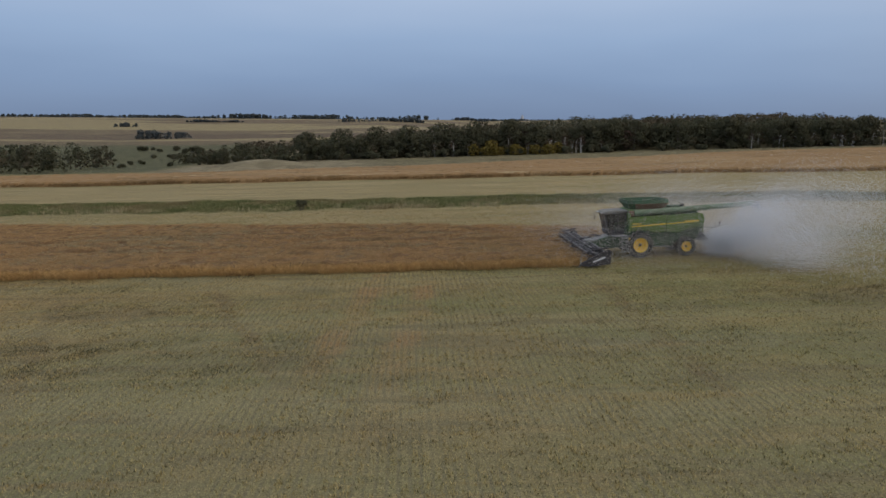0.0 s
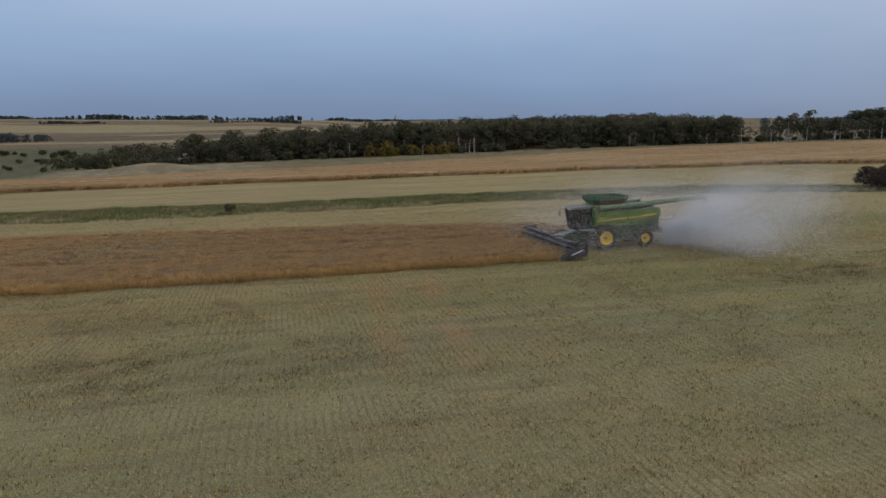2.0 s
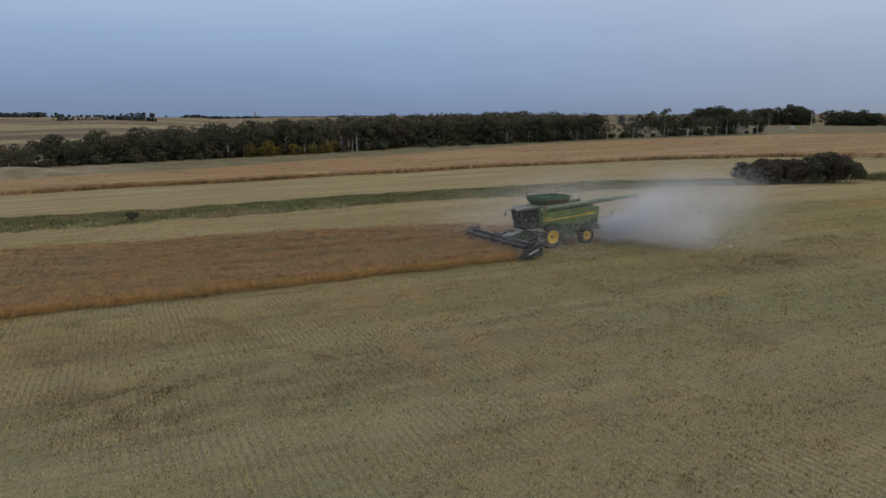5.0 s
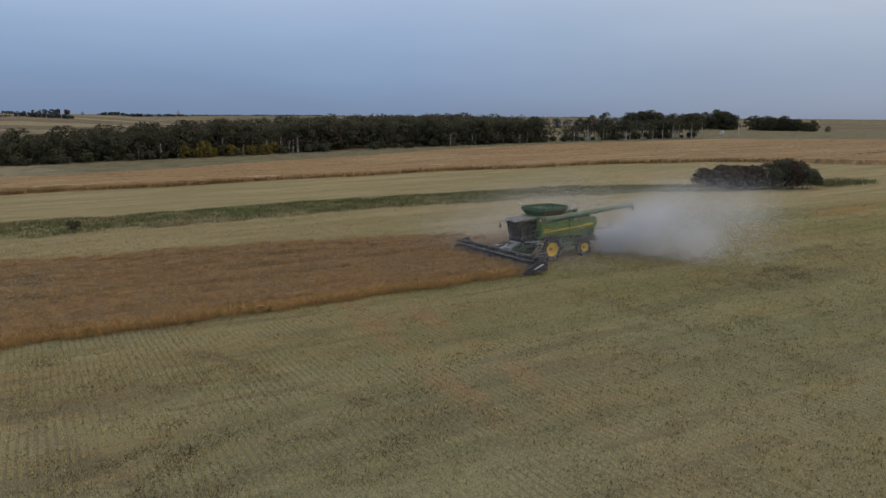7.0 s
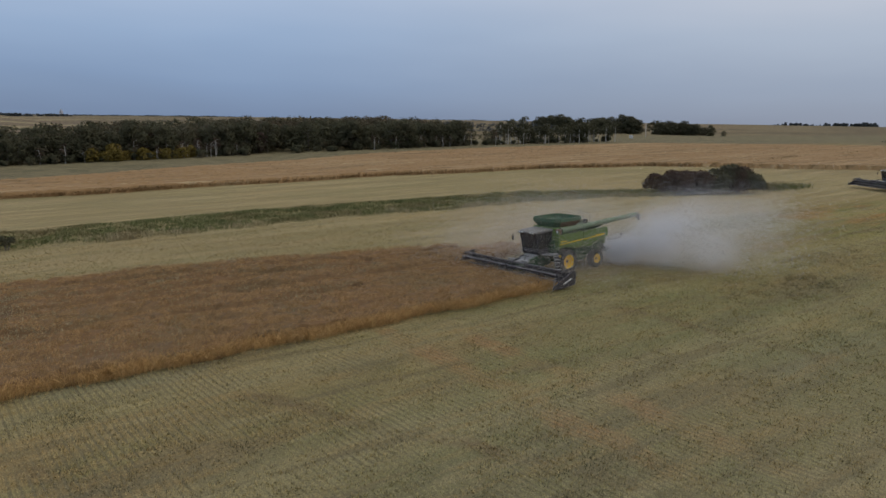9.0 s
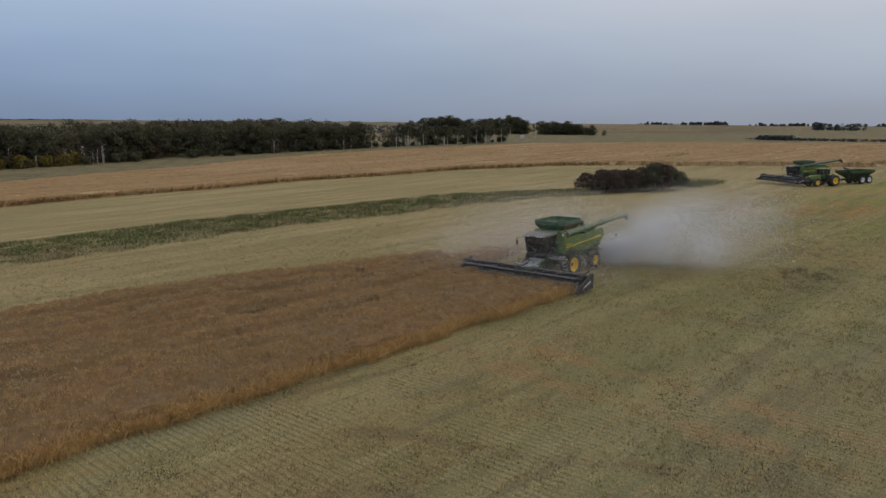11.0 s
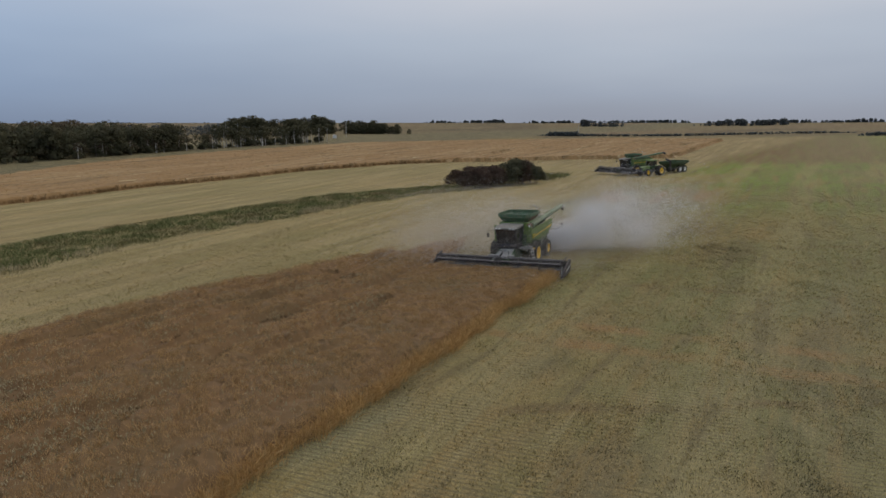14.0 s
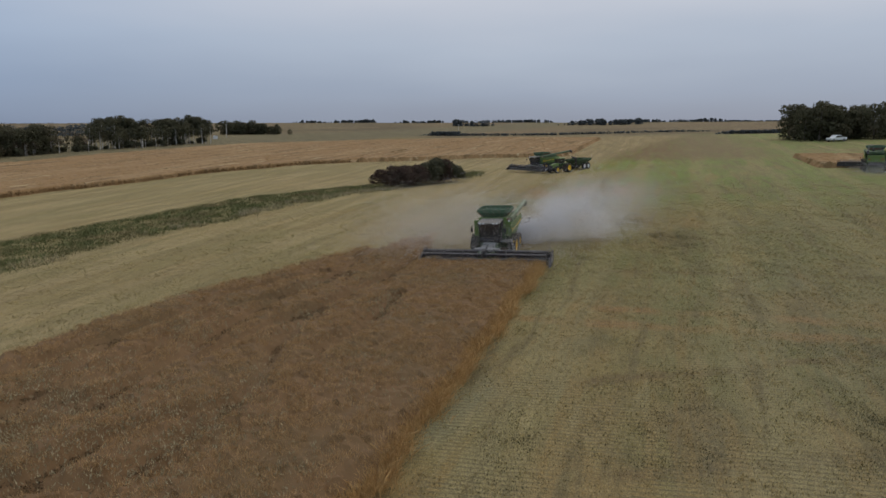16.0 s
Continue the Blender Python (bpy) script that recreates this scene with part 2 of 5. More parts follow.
def field_tint(n, px, py):
    """The colour of the cut field: worn, weedy and tan patches with outlines of their own."""
    big, mid_n, fine = n.noise(0.035, 4, 0.6), n.noise(0.22, 4, 0.6), n.noise(3.0, 4, 0.65)
    c = n.mix(n.step(big, 0.36, 0.56), (0.310, 0.212, 0.082), (0.205, 0.190, 0.070))
    c = n.mix(n.step(mid_n, 0.50, 0.70, 0, 0.55), c, (0.373, 0.282, 0.128))
    dark = n.step(n.noise(0.13, 6, 0.72, stretch=(0.3, 1.6, 1)), 0.52, 0.66, 0, 0.8)
    c = n.mix(n.math("MULTIPLY", dark, n.step(fine, 0.2, 0.6, 0.4, 1.0)), c, (0.112, 0.096, 0.046))
    blot = n.noise(0.75, 5, 0.65, stretch=(0.5, 1.2, 1))
    c = n.mix(n.step(blot, 0.53, 0.68, 0, 0.55), c, (0.150, 0.118, 0.055))
    c = n.mix(n.step(blot, 0.46, 0.32, 0, 0.5), c, (0.335, 0.285, 0.120))
    tan = n.step(n.noise(0.10, 5, 0.65, stretch=(0.4, 1.7, 1), turn=0.5), 0.52, 0.68, 0, 0.7)
    c = n.mix(tan, c, (0.375, 0.222, 0.080))
    c = n.mix(n.step(n.noise(0.085, 4, 0.6, stretch=(0.7, 1.3, 1), turn=-0.4), 0.54, 0.68, 0, 0.7), c, (0.252, 0.245, 0.140))
    for x_at, lean_t, y_lo, y_hi in ((-12.9, 0.05, 24, 51), (-9.6, 0.06, 20, 49)):
        off = n.math("ABSOLUTE", n.math("ADD", n.math("SUBTRACT", px, x_at), n.math("ADD", n.math("MULTIPLY", n.math("SUBTRACT", py, 40), -lean_t), n.math("MULTIPLY", n.math("SUBTRACT", mid_n, 0.5), 2.6))))
        on = n.math("MULTIPLY", n.step(off, 1.1, 0.3), n.math("MULTIPLY", n.step(py, y_lo, y_lo + 6), n.step(py, y_hi, y_hi - 3)))
        c = n.mix(n.math("MULTIPLY", on, n.step(fine, 0.3, 0.6, 0.5, 1.0)), c, (0.350, 0.185, 0.070))
    for x_at, lean_t, wob, y_lo, y_hi in ((-18.6, -0.455, 1.6, 22, 46), (1.6, -0.01, 1.2, 20, 47), (18.6, -0.35, 1.8, 18, 43), (-28.5, -0.42, 1.6, 20, 44)):
        off = n.math("ABSOLUTE", n.math("ADD", n.math("SUBTRACT", px, x_at), n.math("ADD", n.math("MULTIPLY", n.math("SUBTRACT", py, 36), -lean_t), n.math("MULTIPLY", n.math("SUBTRACT", mid_n, 0.5), wob))))
        on = n.math("MULTIPLY", n.step(off, 0.8, 0.15), n.math("MULTIPLY", n.step(py, y_lo, y_lo + 6), n.step(py, y_hi, y_hi - 3)))
        c = n.mix(n.math("MULTIPLY", on, n.step(fine, 0.36, 0.52, 0.25, 0.95)), c, (0.150, 0.086, 0.036))
    for x_at, y_at, rx_, ry_ in ((17, 38.5, 8, 3.2), (-27, 39, 6, 2.2), (-18, 31, 5.5, 2.0), (30, 44, 7, 2.0)):
        q = n.math("SQRT", n.math("ADD", n.math("POWER", n.math("DIVIDE", n.math("SUBTRACT", px, x_at), rx_), 2.0), n.math("POWER", n.math("DIVIDE", n.math("SUBTRACT", py, y_at), ry_), 2.0)))
        q = n.math("ADD", q, n.math("MULTIPLY", n.math("SUBTRACT", mid_n, 0.5), 3.0))
        c = n.mix(n.math("MULTIPLY", n.step(q, 1.0, 0.2), n.step(fine, 0.32, 0.55, 0.15, 0.75)), c, (0.132, 0.108, 0.060))
    weeds = n.math("MULTIPLY", n.step(px, 24, 62), n.math("MULTIPLY", n.step(py, 64, 46), n.step(n.noise(0.05, 4, 0.6), 0.32, 0.52)))
    green_n = n.step(n.noise(0.07, 5, 0.65, stretch=(0.45, 1.5, 1), turn=0.1), 0.44, 0.60)
    regrow = n.math("MULTIPLY", n.math("MULTIPLY", n.step(px, -40, -8), n.step(py, 52, 40)), green_n)
    c = n.mix(n.math("MULTIPLY", regrow, 0.5), c, (0.178, 0.190, 0.060))
    c = n.mix(n.math("MULTIPLY", weeds, 0.95), c, (0.165, 0.255, 0.036))
    rust = n.math("MULTIPLY", n.math("MULTIPLY", n.step(px, 43, 51), n.step(px, 72, 63)), n.math("MULTIPLY", n.step(py, 41, 46), n.step(py, 65, 58)))
    c = n.mix(n.math("MULTIPLY", rust, n.step(n.noise(0.3, 5, 0.65, stretch=(0.3, 1.3, 1)), 0.38, 0.54)), c, (0.350, 0.180, 0.050))
    # swaths along the way of the machines: pale chaff rows and greener strips between
    sway = n.math("ADD", n.math("MULTIPLY", py, 2 * math.pi / 10.9), n.math("MULTIPLY", n.noise(0.06, 2, 0.5, stretch=(0.5, 1, 1)), 4.0))
    wave = n.math("SINE", n.math("ADD", sway, n.math("ADD", n.math("MULTIPLY", px, 0.012), -1.8)))
    streak = n.noise(0.9, 4, 0.6, stretch=(0.10, 1.0, 1))
    c = n.mix(n.math("MULTIPLY", n.step(wave, 0.35, 0.95), n.step(streak, 0.32, 0.58, 0.2, 0.75)), c, (0.345, 0.290, 0.135))
    c = n.mix(n.math("MULTIPLY", n.step(wave, -0.3, -0.95), n.step(mid_n, 0.4, 0.62, 0.0, 0.5)), c, (0.208, 0.198, 0.063))
    c = n.mix(n.step(streak, 0.51, 0.66, 0.0, 0.8), c, (0.150, 0.112, 0.050))
    c = n.mix(n.step(streak, 0.42, 0.30, 0.0, 0.55), c, (0.400, 0.325, 0.155))
    long_s = n.noise(0.55, 5, 0.7, stretch=(0.07, 1.0, 1), turn=-0.05)
    c = n.mix(n.step(long_s, 0.53, 0.64, 0.0, 0.55), c, (0.320, 0.205, 0.070))
    c = n.mix(n.math("MULTIPLY", n.step(px, -12, 16), 0.8), c, n.mix(1.0, c, (1.0, 1.0, 0.78), "MULTIPLY"))
    # brown cut strips east of the unloading machines
    east = n.math("MULTIPLY", n.step(px, 106, 128), n.math("MULTIPLY", n.step(py, 8, 26), n.step(px, 300, 240)))
    c = n.mix(n.math("MULTIPLY", east, n.step(streak, 0.36, 0.55, 0.45, 1.0)), c, (0.190, 0.112, 0.048))
    return c, big, mid_n, fine


g = Net("field_ground", 0.95)
g.bsdf.inputs["Specular IOR Level"].default_value = 0.1
px, py, pz = g.xyz()
c, big, mid_n, fine = field_tint(g, px, py)
grain = g.noise(11.0, 3, 0.7)
crisp = g.noise(26.0, 3, 0.8)
# the cut field between the standing crop and the grass strip is paler
pale = g.math("MULTIPLY", g.step(g.math("ADD", py, g.math("MULTIPLY", px, 0.15)), 68, 76), g.step(py, 160, 148))
# seed rows: fine lines that run across the swaths
row_w = g.math("ADD", g.math("MULTIPLY", px, 2 * math.pi / 0.31), g.math("MULTIPLY", mid_n, 5.0))
row_w = g.math("ADD", row_w, g.math("MULTIPLY", py, 0.9))
rows_f = g.math("MULTIPLY", g.step(g.math("SINE", row_w), 0.0, 0.9), g.math("MULTIPLY", g.step(fine, 0.15, 0.65, 0.4, 1.0), g.step(mid_n, 0.34, 0.56)))
rows_f = g.math("MULTIPLY", rows_f, g.math("MULTIPLY", g.math("SUBTRACT", 1.0, pale), g.step(g.math("ABSOLUTE", px), 90, 55)))
c = g.mix(g.math("MULTIPLY", rows_f, 0.75), c, (0.125, 0.104, 0.056))
# near ground greyed towards low y: dust haze in the air painted into it
haze_grey = g.math("MULTIPLY", g.step(py, 50, 26), 0.32)
c = g.mix(haze_grey, c, (0.262, 0.244, 0.150))
c = g.mix(g.math("MULTIPLY", pale, 0.7), c, g.mix(g.step(g.noise(0.5, 5, 0.65, stretch=(0.08, 1.0, 1), turn=-0.08), 0.42, 0.62), (0.285, 0.222, 0.098), (0.450, 0.340, 0.172)))
lanes = g.step(g.math("SINE", g.math("ADD", g.math("MULTIPLY", py, 0.75), g.math("MULTIPLY", big, 9))), 0.2, 0.95, 0, 0.3)
c = g.mix(g.math("MULTIPLY", lanes, pale), c, (0.29, 0.225, 0.11))
# far country: fields of stubble, fallow and grass
far_c = g.mix(g.step(g.noise(0.012, 3, 0.5, stretch=(0.35, 1.0, 1), turn=0.25), 0.47, 0.53), (0.178, 0.132, 0.066), (0.115, 0.082, 0.045))
far_c = g.mix(g.step(g.noise(0.004, 2, 0.5, stretch=(0.5, 1.2, 1)), 0.52, 0.55), far_c, (0.185, 0.128, 0.068))
west = g.math("MULTIPLY", g.step(px, 170, 40), g.step(py, 300, 380))
band = g.mix(g.step(g.noise(0.0075, 3, 0.5, stretch=(0.3, 1.1, 1), turn=0.15), 0.48, 0.51), (0.345, 0.270, 0.135), (0.150, 0.100, 0.064))
far_c = g.mix(g.math("MULTIPLY", west, 0.9), far_c, band)
fall_q = g.math("ADD", py, g.math("MULTIPLY", g.math("SUBTRACT", g.noise(0.012, 2, 0.5), 0.5), 90))
fallow = g.math("MULTIPLY", g.math("MULTIPLY", g.step(px, -30, -55), g.step(px, -290, -230)), g.math("MULTIPLY", g.step(fall_q, 372, 380), g.step(fall_q, 452, 440)))
far_c = g.mix(fallow, far_c, (0.112, 0.072, 0.050))
far_c = g.mix(g.step(big, 0.45, 0.75, 0, 0.3), far_c, (0.20, 0.17, 0.10))
away = g.math("MAXIMUM", g.step(py, 225, 300), g.step(px, 240, 330))
c = g.mix(away, c, far_c)
hollow = g.math("MULTIPLY", g.step(px, -76, -92), g.math("MULTIPLY", g.step(py, 186, 200), g.step(py, 345, 322)))
c = g.mix(hollow, c, g.mix(g.step(mid_n, 0.4, 0.6), (0.048, 0.060, 0.028), (0.086, 0.088, 0.042)))
# rough grass at the foot of the woods
c = g.mix(g.math("MULTIPLY", g.step(px, -92, -78), g.math("MULTIPLY", g.step(py, 170, 180), g.step(py, 300, 250))), c, g.mix(g.step(mid_n, 0.4, 0.6), g.mix(g.step(px, -15, -42), (0.120, 0.105, 0.055), (0.185, 0.150, 0.092)), g.mix(g.step(px, -15, -42), (0.190, 0.158, 0.084), (0.290, 0.240, 0.150))))
c = g.mix(g.math("MULTIPLY", g.step(grain, 0.46, 0.66, 0.0, 0.55), g.math("SUBTRACT", 1.0, g.math("MULTIPLY", pale, 0.3))), c, (0.110, 0.090, 0.050))
c = g.mix(g.step(g.noise(8.0, 4, 0.75), 0.54, 0.70, 0.0, 0.55), c, (0.42, 0.345, 0.175))
c = g.mix(g.step(crisp, 0.50, 0.60, 0.0, 0.8), c, (0.075, 0.066, 0.042))
c = g.mix(g.step(g.noise(19.0, 3, 0.8), 0.56, 0.64, 0.0, 0.65), c, (0.46, 0.385, 0.205))
g.bump(g.math("ADD", g.math("MULTIPLY", fine, 0.2), g.math("ADD", grain, g.math("MULTIPLY", rows_f, -0.3))), 0.7, 0.06)
m_ground = g.done(c)
ground = new("ground", mesh_of("ground", np.stack([X.ravel(), Y.ravel(), Z.ravel()], -1), quads, m_ground, smooth=True))
tagged(ground, "harvested stubble fields in khaki and pale straw rolling to the horizon", "ground", kind="structure")


# ---------------------------------------------------------------- standing plants as tufts of blades
def tufts(name, xs, ys, height, spread, width, blades, material, seed, base=None, lean=0.35, droop=0.0, plain=False):
    """Thin upright blades (two triangles each, bent once) round each place."""
    r = np.random.default_rng(seed)
    n = len(xs) * blades
    x = np.repeat(xs, blades) + r.normal(0, spread, n)
    y = np.repeat(ys, blades) + r.normal(0, spread, n)
    z = (level(x, y) if base is None else np.repeat(base, blades)) - 0.02
    h = np.repeat(height if isinstance(height, np.ndarray) else np.full(len(xs), height), blades) * r.uniform(0.65, 1.12, n)
    a, b = r.uniform(0, 2 * np.pi, n), r.uniform(0, 2 * np.pi, n)
    l = np.abs(r.normal(0, lean, n)) * h
    w = width * r.uniform(0.6, 1.3, n)
    dx, dy = np.cos(a) * w, np.sin(a) * w
    lx, ly = np.cos(b) * l, np.sin(b) * l
    if plain:
        v = np.empty((n, 3, 3))
        v[:, 0] = np.stack([x + dx, y + dy, z], -1)
        v[:, 1] = np.stack([x - dx, y - dy, z], -1)
        v[:, 2] = np.stack([x + lx, y + ly, z + h], -1)
        return new(name, mesh_of(name, v.reshape(-1, 3), np.arange(3 * n).reshape(-1, 3), material))
    v = np.empty((n, 4, 3))
    v[:, 0] = np.stack([x, y, z], -1)
    v[:, 1] = np.stack([x + dx + lx * 0.45, y + dy + ly * 0.45, z + h * 0.62], -1)
    v[:, 2] = np.stack([x - dx + lx * 0.45, y - dy + ly * 0.45, z + h * 0.66], -1)
    v[:, 3] = np.stack([x + lx, y + ly, z + h * (1 - droop)], -1)
    k = np.arange(n)[:, None] * 4
    f = np.concatenate([k + np.array([[0, 1, 2]]), k + np.array([[1, 3, 2]])])
    return new(name, mesh_of(name, v.reshape(-1, 3), f, material))


def bed(name, inside, x0, x1, y0, y1, step, rise, rough, material, seed, sink=None):
    """A closed canopy: a rough sheet with skirts, rise above the ground inside an outline."""
    r = np.random.default_rng(seed)
    xs, ys = np.arange(x0, x1, step), np.arange(y0, y1, step)
    A, B = np.meshgrid(xs, ys)
    A = A + r.uniform(-0.3, 0.3, A.shape) * step
    B = B + r.uniform(-0.3, 0.3, B.shape) * step
    keep = inside(A, B)
    low = 0.8 * sink(A, B) if sink else 0.0
    low = low if sink is None else low - billow(A, B) / rise
    top = level(A, B) + np.where(keep, (1 - low) * rise * (1 + rough * r.normal(0, 1, A.shape)), -0.05)
    i = np.arange(A.size).reshape(A.shape)
    q = np.stack([i[:-1, :-1], i[:-1, 1:], i[1:, 1:], i[1:, :-1]], -1).reshape(-1, 4)
    q = q[keep.ravel()[q].any(1)]
    used, inv = np.unique(q, return_inverse=True)
    v = np.stack([A.ravel(), B.ravel(), top.ravel()], -1)[used]
    return mesh_of(name, v, inv.reshape(-1, 4), material)


m_crop = straw("ripe_crop", (0.315, 0.196, 0.087), (0.62, 0.405, 0.190), (0.45, 0.295, 0.138), patch=0.12)
# darker sheet under the tops: soil colour plus painted shade between the stalks
m_crop_low = straw("shaded_understorey", (0.135, 0.078, 0.035), (0.180, 0.105, 0.047), (0.148, 0.094, 0.042), patch=0.12)
m_crop_edge = straw("ripe_stalks", (0.40, 0.245, 0.092), (0.66, 0.425, 0.175), patch=0.2)
bn = Net("brown_crop", 0.85)
bn.bsdf.inputs["Specular IOR Level"].default_value = 0.1
bn_c = bn.mix(bn.island(), (0.212, 0.128, 0.056), (0.295, 0.182, 0.082))
bn_c = bn.mix(bn.step(bn.noise(0.06, 4, 0.6, stretch=(0.3, 1.4, 1), turn=-0.1), 0.48, 0.66, 0.0, 0.75), bn_c, (0.330, 0.220, 0.108))
bn_c = bn.mix(bn.step(bn.noise(0.35, 5, 0.7, stretch=(0.12, 1.0, 1), turn=-0.1), 0.50, 0.64, 0.0, 0.8), bn_c, (0.165, 0.108, 0.050))
bn_c = bn.mix(bn.step(bn.noise(0.5, 4, 0.7, stretch=(0.1, 1.0, 1), turn=-0.05), 0.56, 0.70, 0.0, 0.75), bn_c, (0.44, 0.34, 0.19))
m_brown = bn.done(bn_c)
m_grass = straw("green_grass", (0.105, 0.120, 0.045), (0.185, 0.190, 0.074), (0.215, 0.17, 0.085), patch=0.10)
m_reed = straw("dry_grass", (0.30, 0.25, 0.14), (0.44, 0.37, 0.22), patch=0.3)
st_n = Net("stubble_stems", 0.85)
st_n.bsdf.inputs["Specular IOR Level"].default_value = 0.1
st_x, st_y, st_z = st_n.xyz()
st_c = field_tint(st_n, st_x, st_y)[0]
st_i = st_n.island()
st_c = st_n.mix(st_n.step(st_i, 0.0, 1.0, 0.1, 0.7), st_c, (0.60, 0.475, 0.225))
st_c = st_n.mix(st_n.step(st_i, 0.36, 0.05, 0.0, 0.85), st_c, (0.085, 0.074, 0.038))
m_stub = st_n.done(st_c)


def in_crop(x, y):
    ahead = (y > crop_near(x)) & (y < crop_far(x)) & (x < 2.3)
    left = (y > 59.5 + 0.25 * np.maximum(x, 0)) & (y < crop_far(x)) & (x < 20)
    return (ahead | left) & (x > -78)


def billow(x, y):
    """The uneven top of the crop, in metres."""
    return 0.10 * np.sin(x * 0.5 + 1.9 * np.sin(y * 0.55)) * np.sin(y * 1.7 + 0.9 * np.sin(x * 0.37)) + 0.05 * np.sin(x * 1.9 + y * 0.7) * np.sin(y * 2.9 - x * 0.4)


def tram(x, y):
    """Depth of the trampled lines through the crop, 0 to 1."""
    d = np.minimum.reduce([np.abs(y - 60.4 - 0.10 * (x + 26) - 0.9 * np.sin(x * 0.27)) + 4 * (x > -14), np.abs(y - 63.6 + 0.35 * (x + 40) - 1.1 * np.sin(x * 0.33)) + 4 * (np.abs(x + 37) > 9), np.abs(x + 36.5 + 0.5 * (y - 62) - 0.8 * np.sin(y * 0.7)) + 4 * (np.abs(y - 63) > 5),
                           np.abs(y - 68.6 - 0.06 * (x + 40) - 0.7 * np.sin(x * 0.41)) + 4 * (x > -26), np.abs(y - 66.2 - 0.4 * np.sin(x * 0.3)), np.abs(y - (62.3 - 0.13 * (x + 8)) - 0.5 * np.sin(x * 0.21)) + 4 * (x < -24), np.abs(y - 58.3 - 0.3 * np.sin(x * 0.5)) + 4 * ((x > -9) | (x < -22)),
                           np.hypot(x + 30.5, (y - 67) * 0.4) - 0.5, np.abs(y - crop_far(x) + 3.4 - 0.5 * np.sin(x * 0.45)) + 4 * (np.abs(x + 20) > 17), np.abs(y - crop_far(x) + 6.6 - 0.6 * np.sin(x * 0.38 + 1)) + 4 * (np.abs(x + 16) > 12),  np.abs(y - 70.3 - 0.25 * (x + 28)) + 4 * (np.abs(x + 28) > 7)])
    return np.clip(1.3 - d / 0.7, 0, 1)


def clump(x, y):
    """How full each tangle of stalks stands, 0 to 1."""
    h = np.sin(np.floor(x / 0.62 + 0.4 * np.sin(y * 1.7)) * 12.9898 + np.floor(y / 0.42 + 0.4 * np.sin(x * 1.3)) * 78.233) * 43758.5453
    return h - np.floor(h)


def laid(x, y):
    """Where the crop stands lower: trampled lines and the frayed cut edge."""
    return np.maximum(tram(x, y), np.where(x < 1.5, 0.85 * np.clip(1 - (y - crop_near(x) - 0.1) / 0.7, 0, 1), 0))


def sown(inside, x0, x1, y0, y1, n, seed):
    r = np.random.default_rng(seed)
    x, y = r.uniform(x0, x1, n), r.uniform(y0, y1, n)
    k = inside(x, y)
    return x[k], y[k]


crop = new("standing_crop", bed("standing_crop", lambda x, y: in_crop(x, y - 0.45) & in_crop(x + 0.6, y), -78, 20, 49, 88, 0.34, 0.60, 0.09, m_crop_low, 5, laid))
tagged(crop, "uncut strip of ripe reddish-brown crop standing in the stubble", "crop", kind="stuff")
cx, cy = sown(lambda x, y: in_crop(x, y) & (tram(x, y) < 0.45) & (clump(x, y) > 0.38 - 1.9 * billow(x, y)), -76, 20, 49, 87, 150000, 6)
crop_tops = tufts("crop_stalks", cx, cy, 0.20 * (1 - 0.5 * tram(cx, cy)), 0.17, 0.0105, 9, m_crop, 7, base=level(cx, cy) + 0.48 + 0.16 * clump(cx, cy) + billow(cx, cy) - 0.42 * laid(cx, cy), lean=0.8, plain=True)
tagged(crop_tops, "tangled seed-laden tops of the ripe brown crop", "crop", kind="stuff")
# low leaning blades along the trampled lines, darker than the crop
m_flat = straw("trampled_dark_blades", (0.085, 0.056, 0.028), (0.150, 0.100, 0.046), patch=0.3)
ux, uy = sown(lambda x, y: in_crop(x, y) & (tram(x, y) > 0.4), -76, 10, 49, 87, 90000, 62)
flat = tufts("trampled_lines", ux, uy, 0.10, 0.12, 0.03, 4, m_flat, 63, base=level(ux, uy) + 0.14, lean=1.6, plain=True)
tagged(flat, "dark trampled lines of low blades through the crop", "crop", kind="stuff")
r0 = np.random.default_rng(8)
ex = r0.uniform(-76, 2.2, 6700)
edge_crop = tufts("crop_edge_stalks", ex, crop_near(ex) + 0.10 * np.sin(ex * 1.3 + 2 * np.sin(ex * 0.4)) + r0.normal(0.28, 0.25, ex.size), 0.36 + 0.44 * r0.random(ex.size), 0.14, 0.011, 7, m_crop_edge, 9, lean=0.6)
tagged(edge_crop, "orange-tan stalks along the cut edge of the crop", "crop", kind="stuff")


brown = new("far_crop", bed("far_crop", in_brown, -190, 280, 15, 207, 0.9, 0.95, 0.07, m_brown, 10))
tagged(brown, "broad band of uncut brown crop beyond the grass strip", "crop", kind="stuff")


rb = np.random.default_rng(19)
bx = rb.uniform(-120, 120, 6000)
by = brown_front(bx) + rb.normal(0, 0.3, bx.size)
lip = tufts("far_crop_edge", bx, by, 0.8, 0.45, 0.04, 3, m_brown, 20, lean=0.7)
tagged(lip, "orange-brown stalks along the front of the far crop", "crop", kind="stuff")
bx, by = sown(in_brown, -150, 280, 15, 206, 40000, 21)
heads = tufts("far_crop_heads", bx, by, 1.12, 0.3, 0.07, 2, m_brown, 22, lean=0.5)
tagged(heads, "ripe heads standing above the far brown crop", "crop", kind="stuff")


def in_strip(x, y):
    return (y > strip_near(x)) & (y < strip_far(x)) & (x < 84)


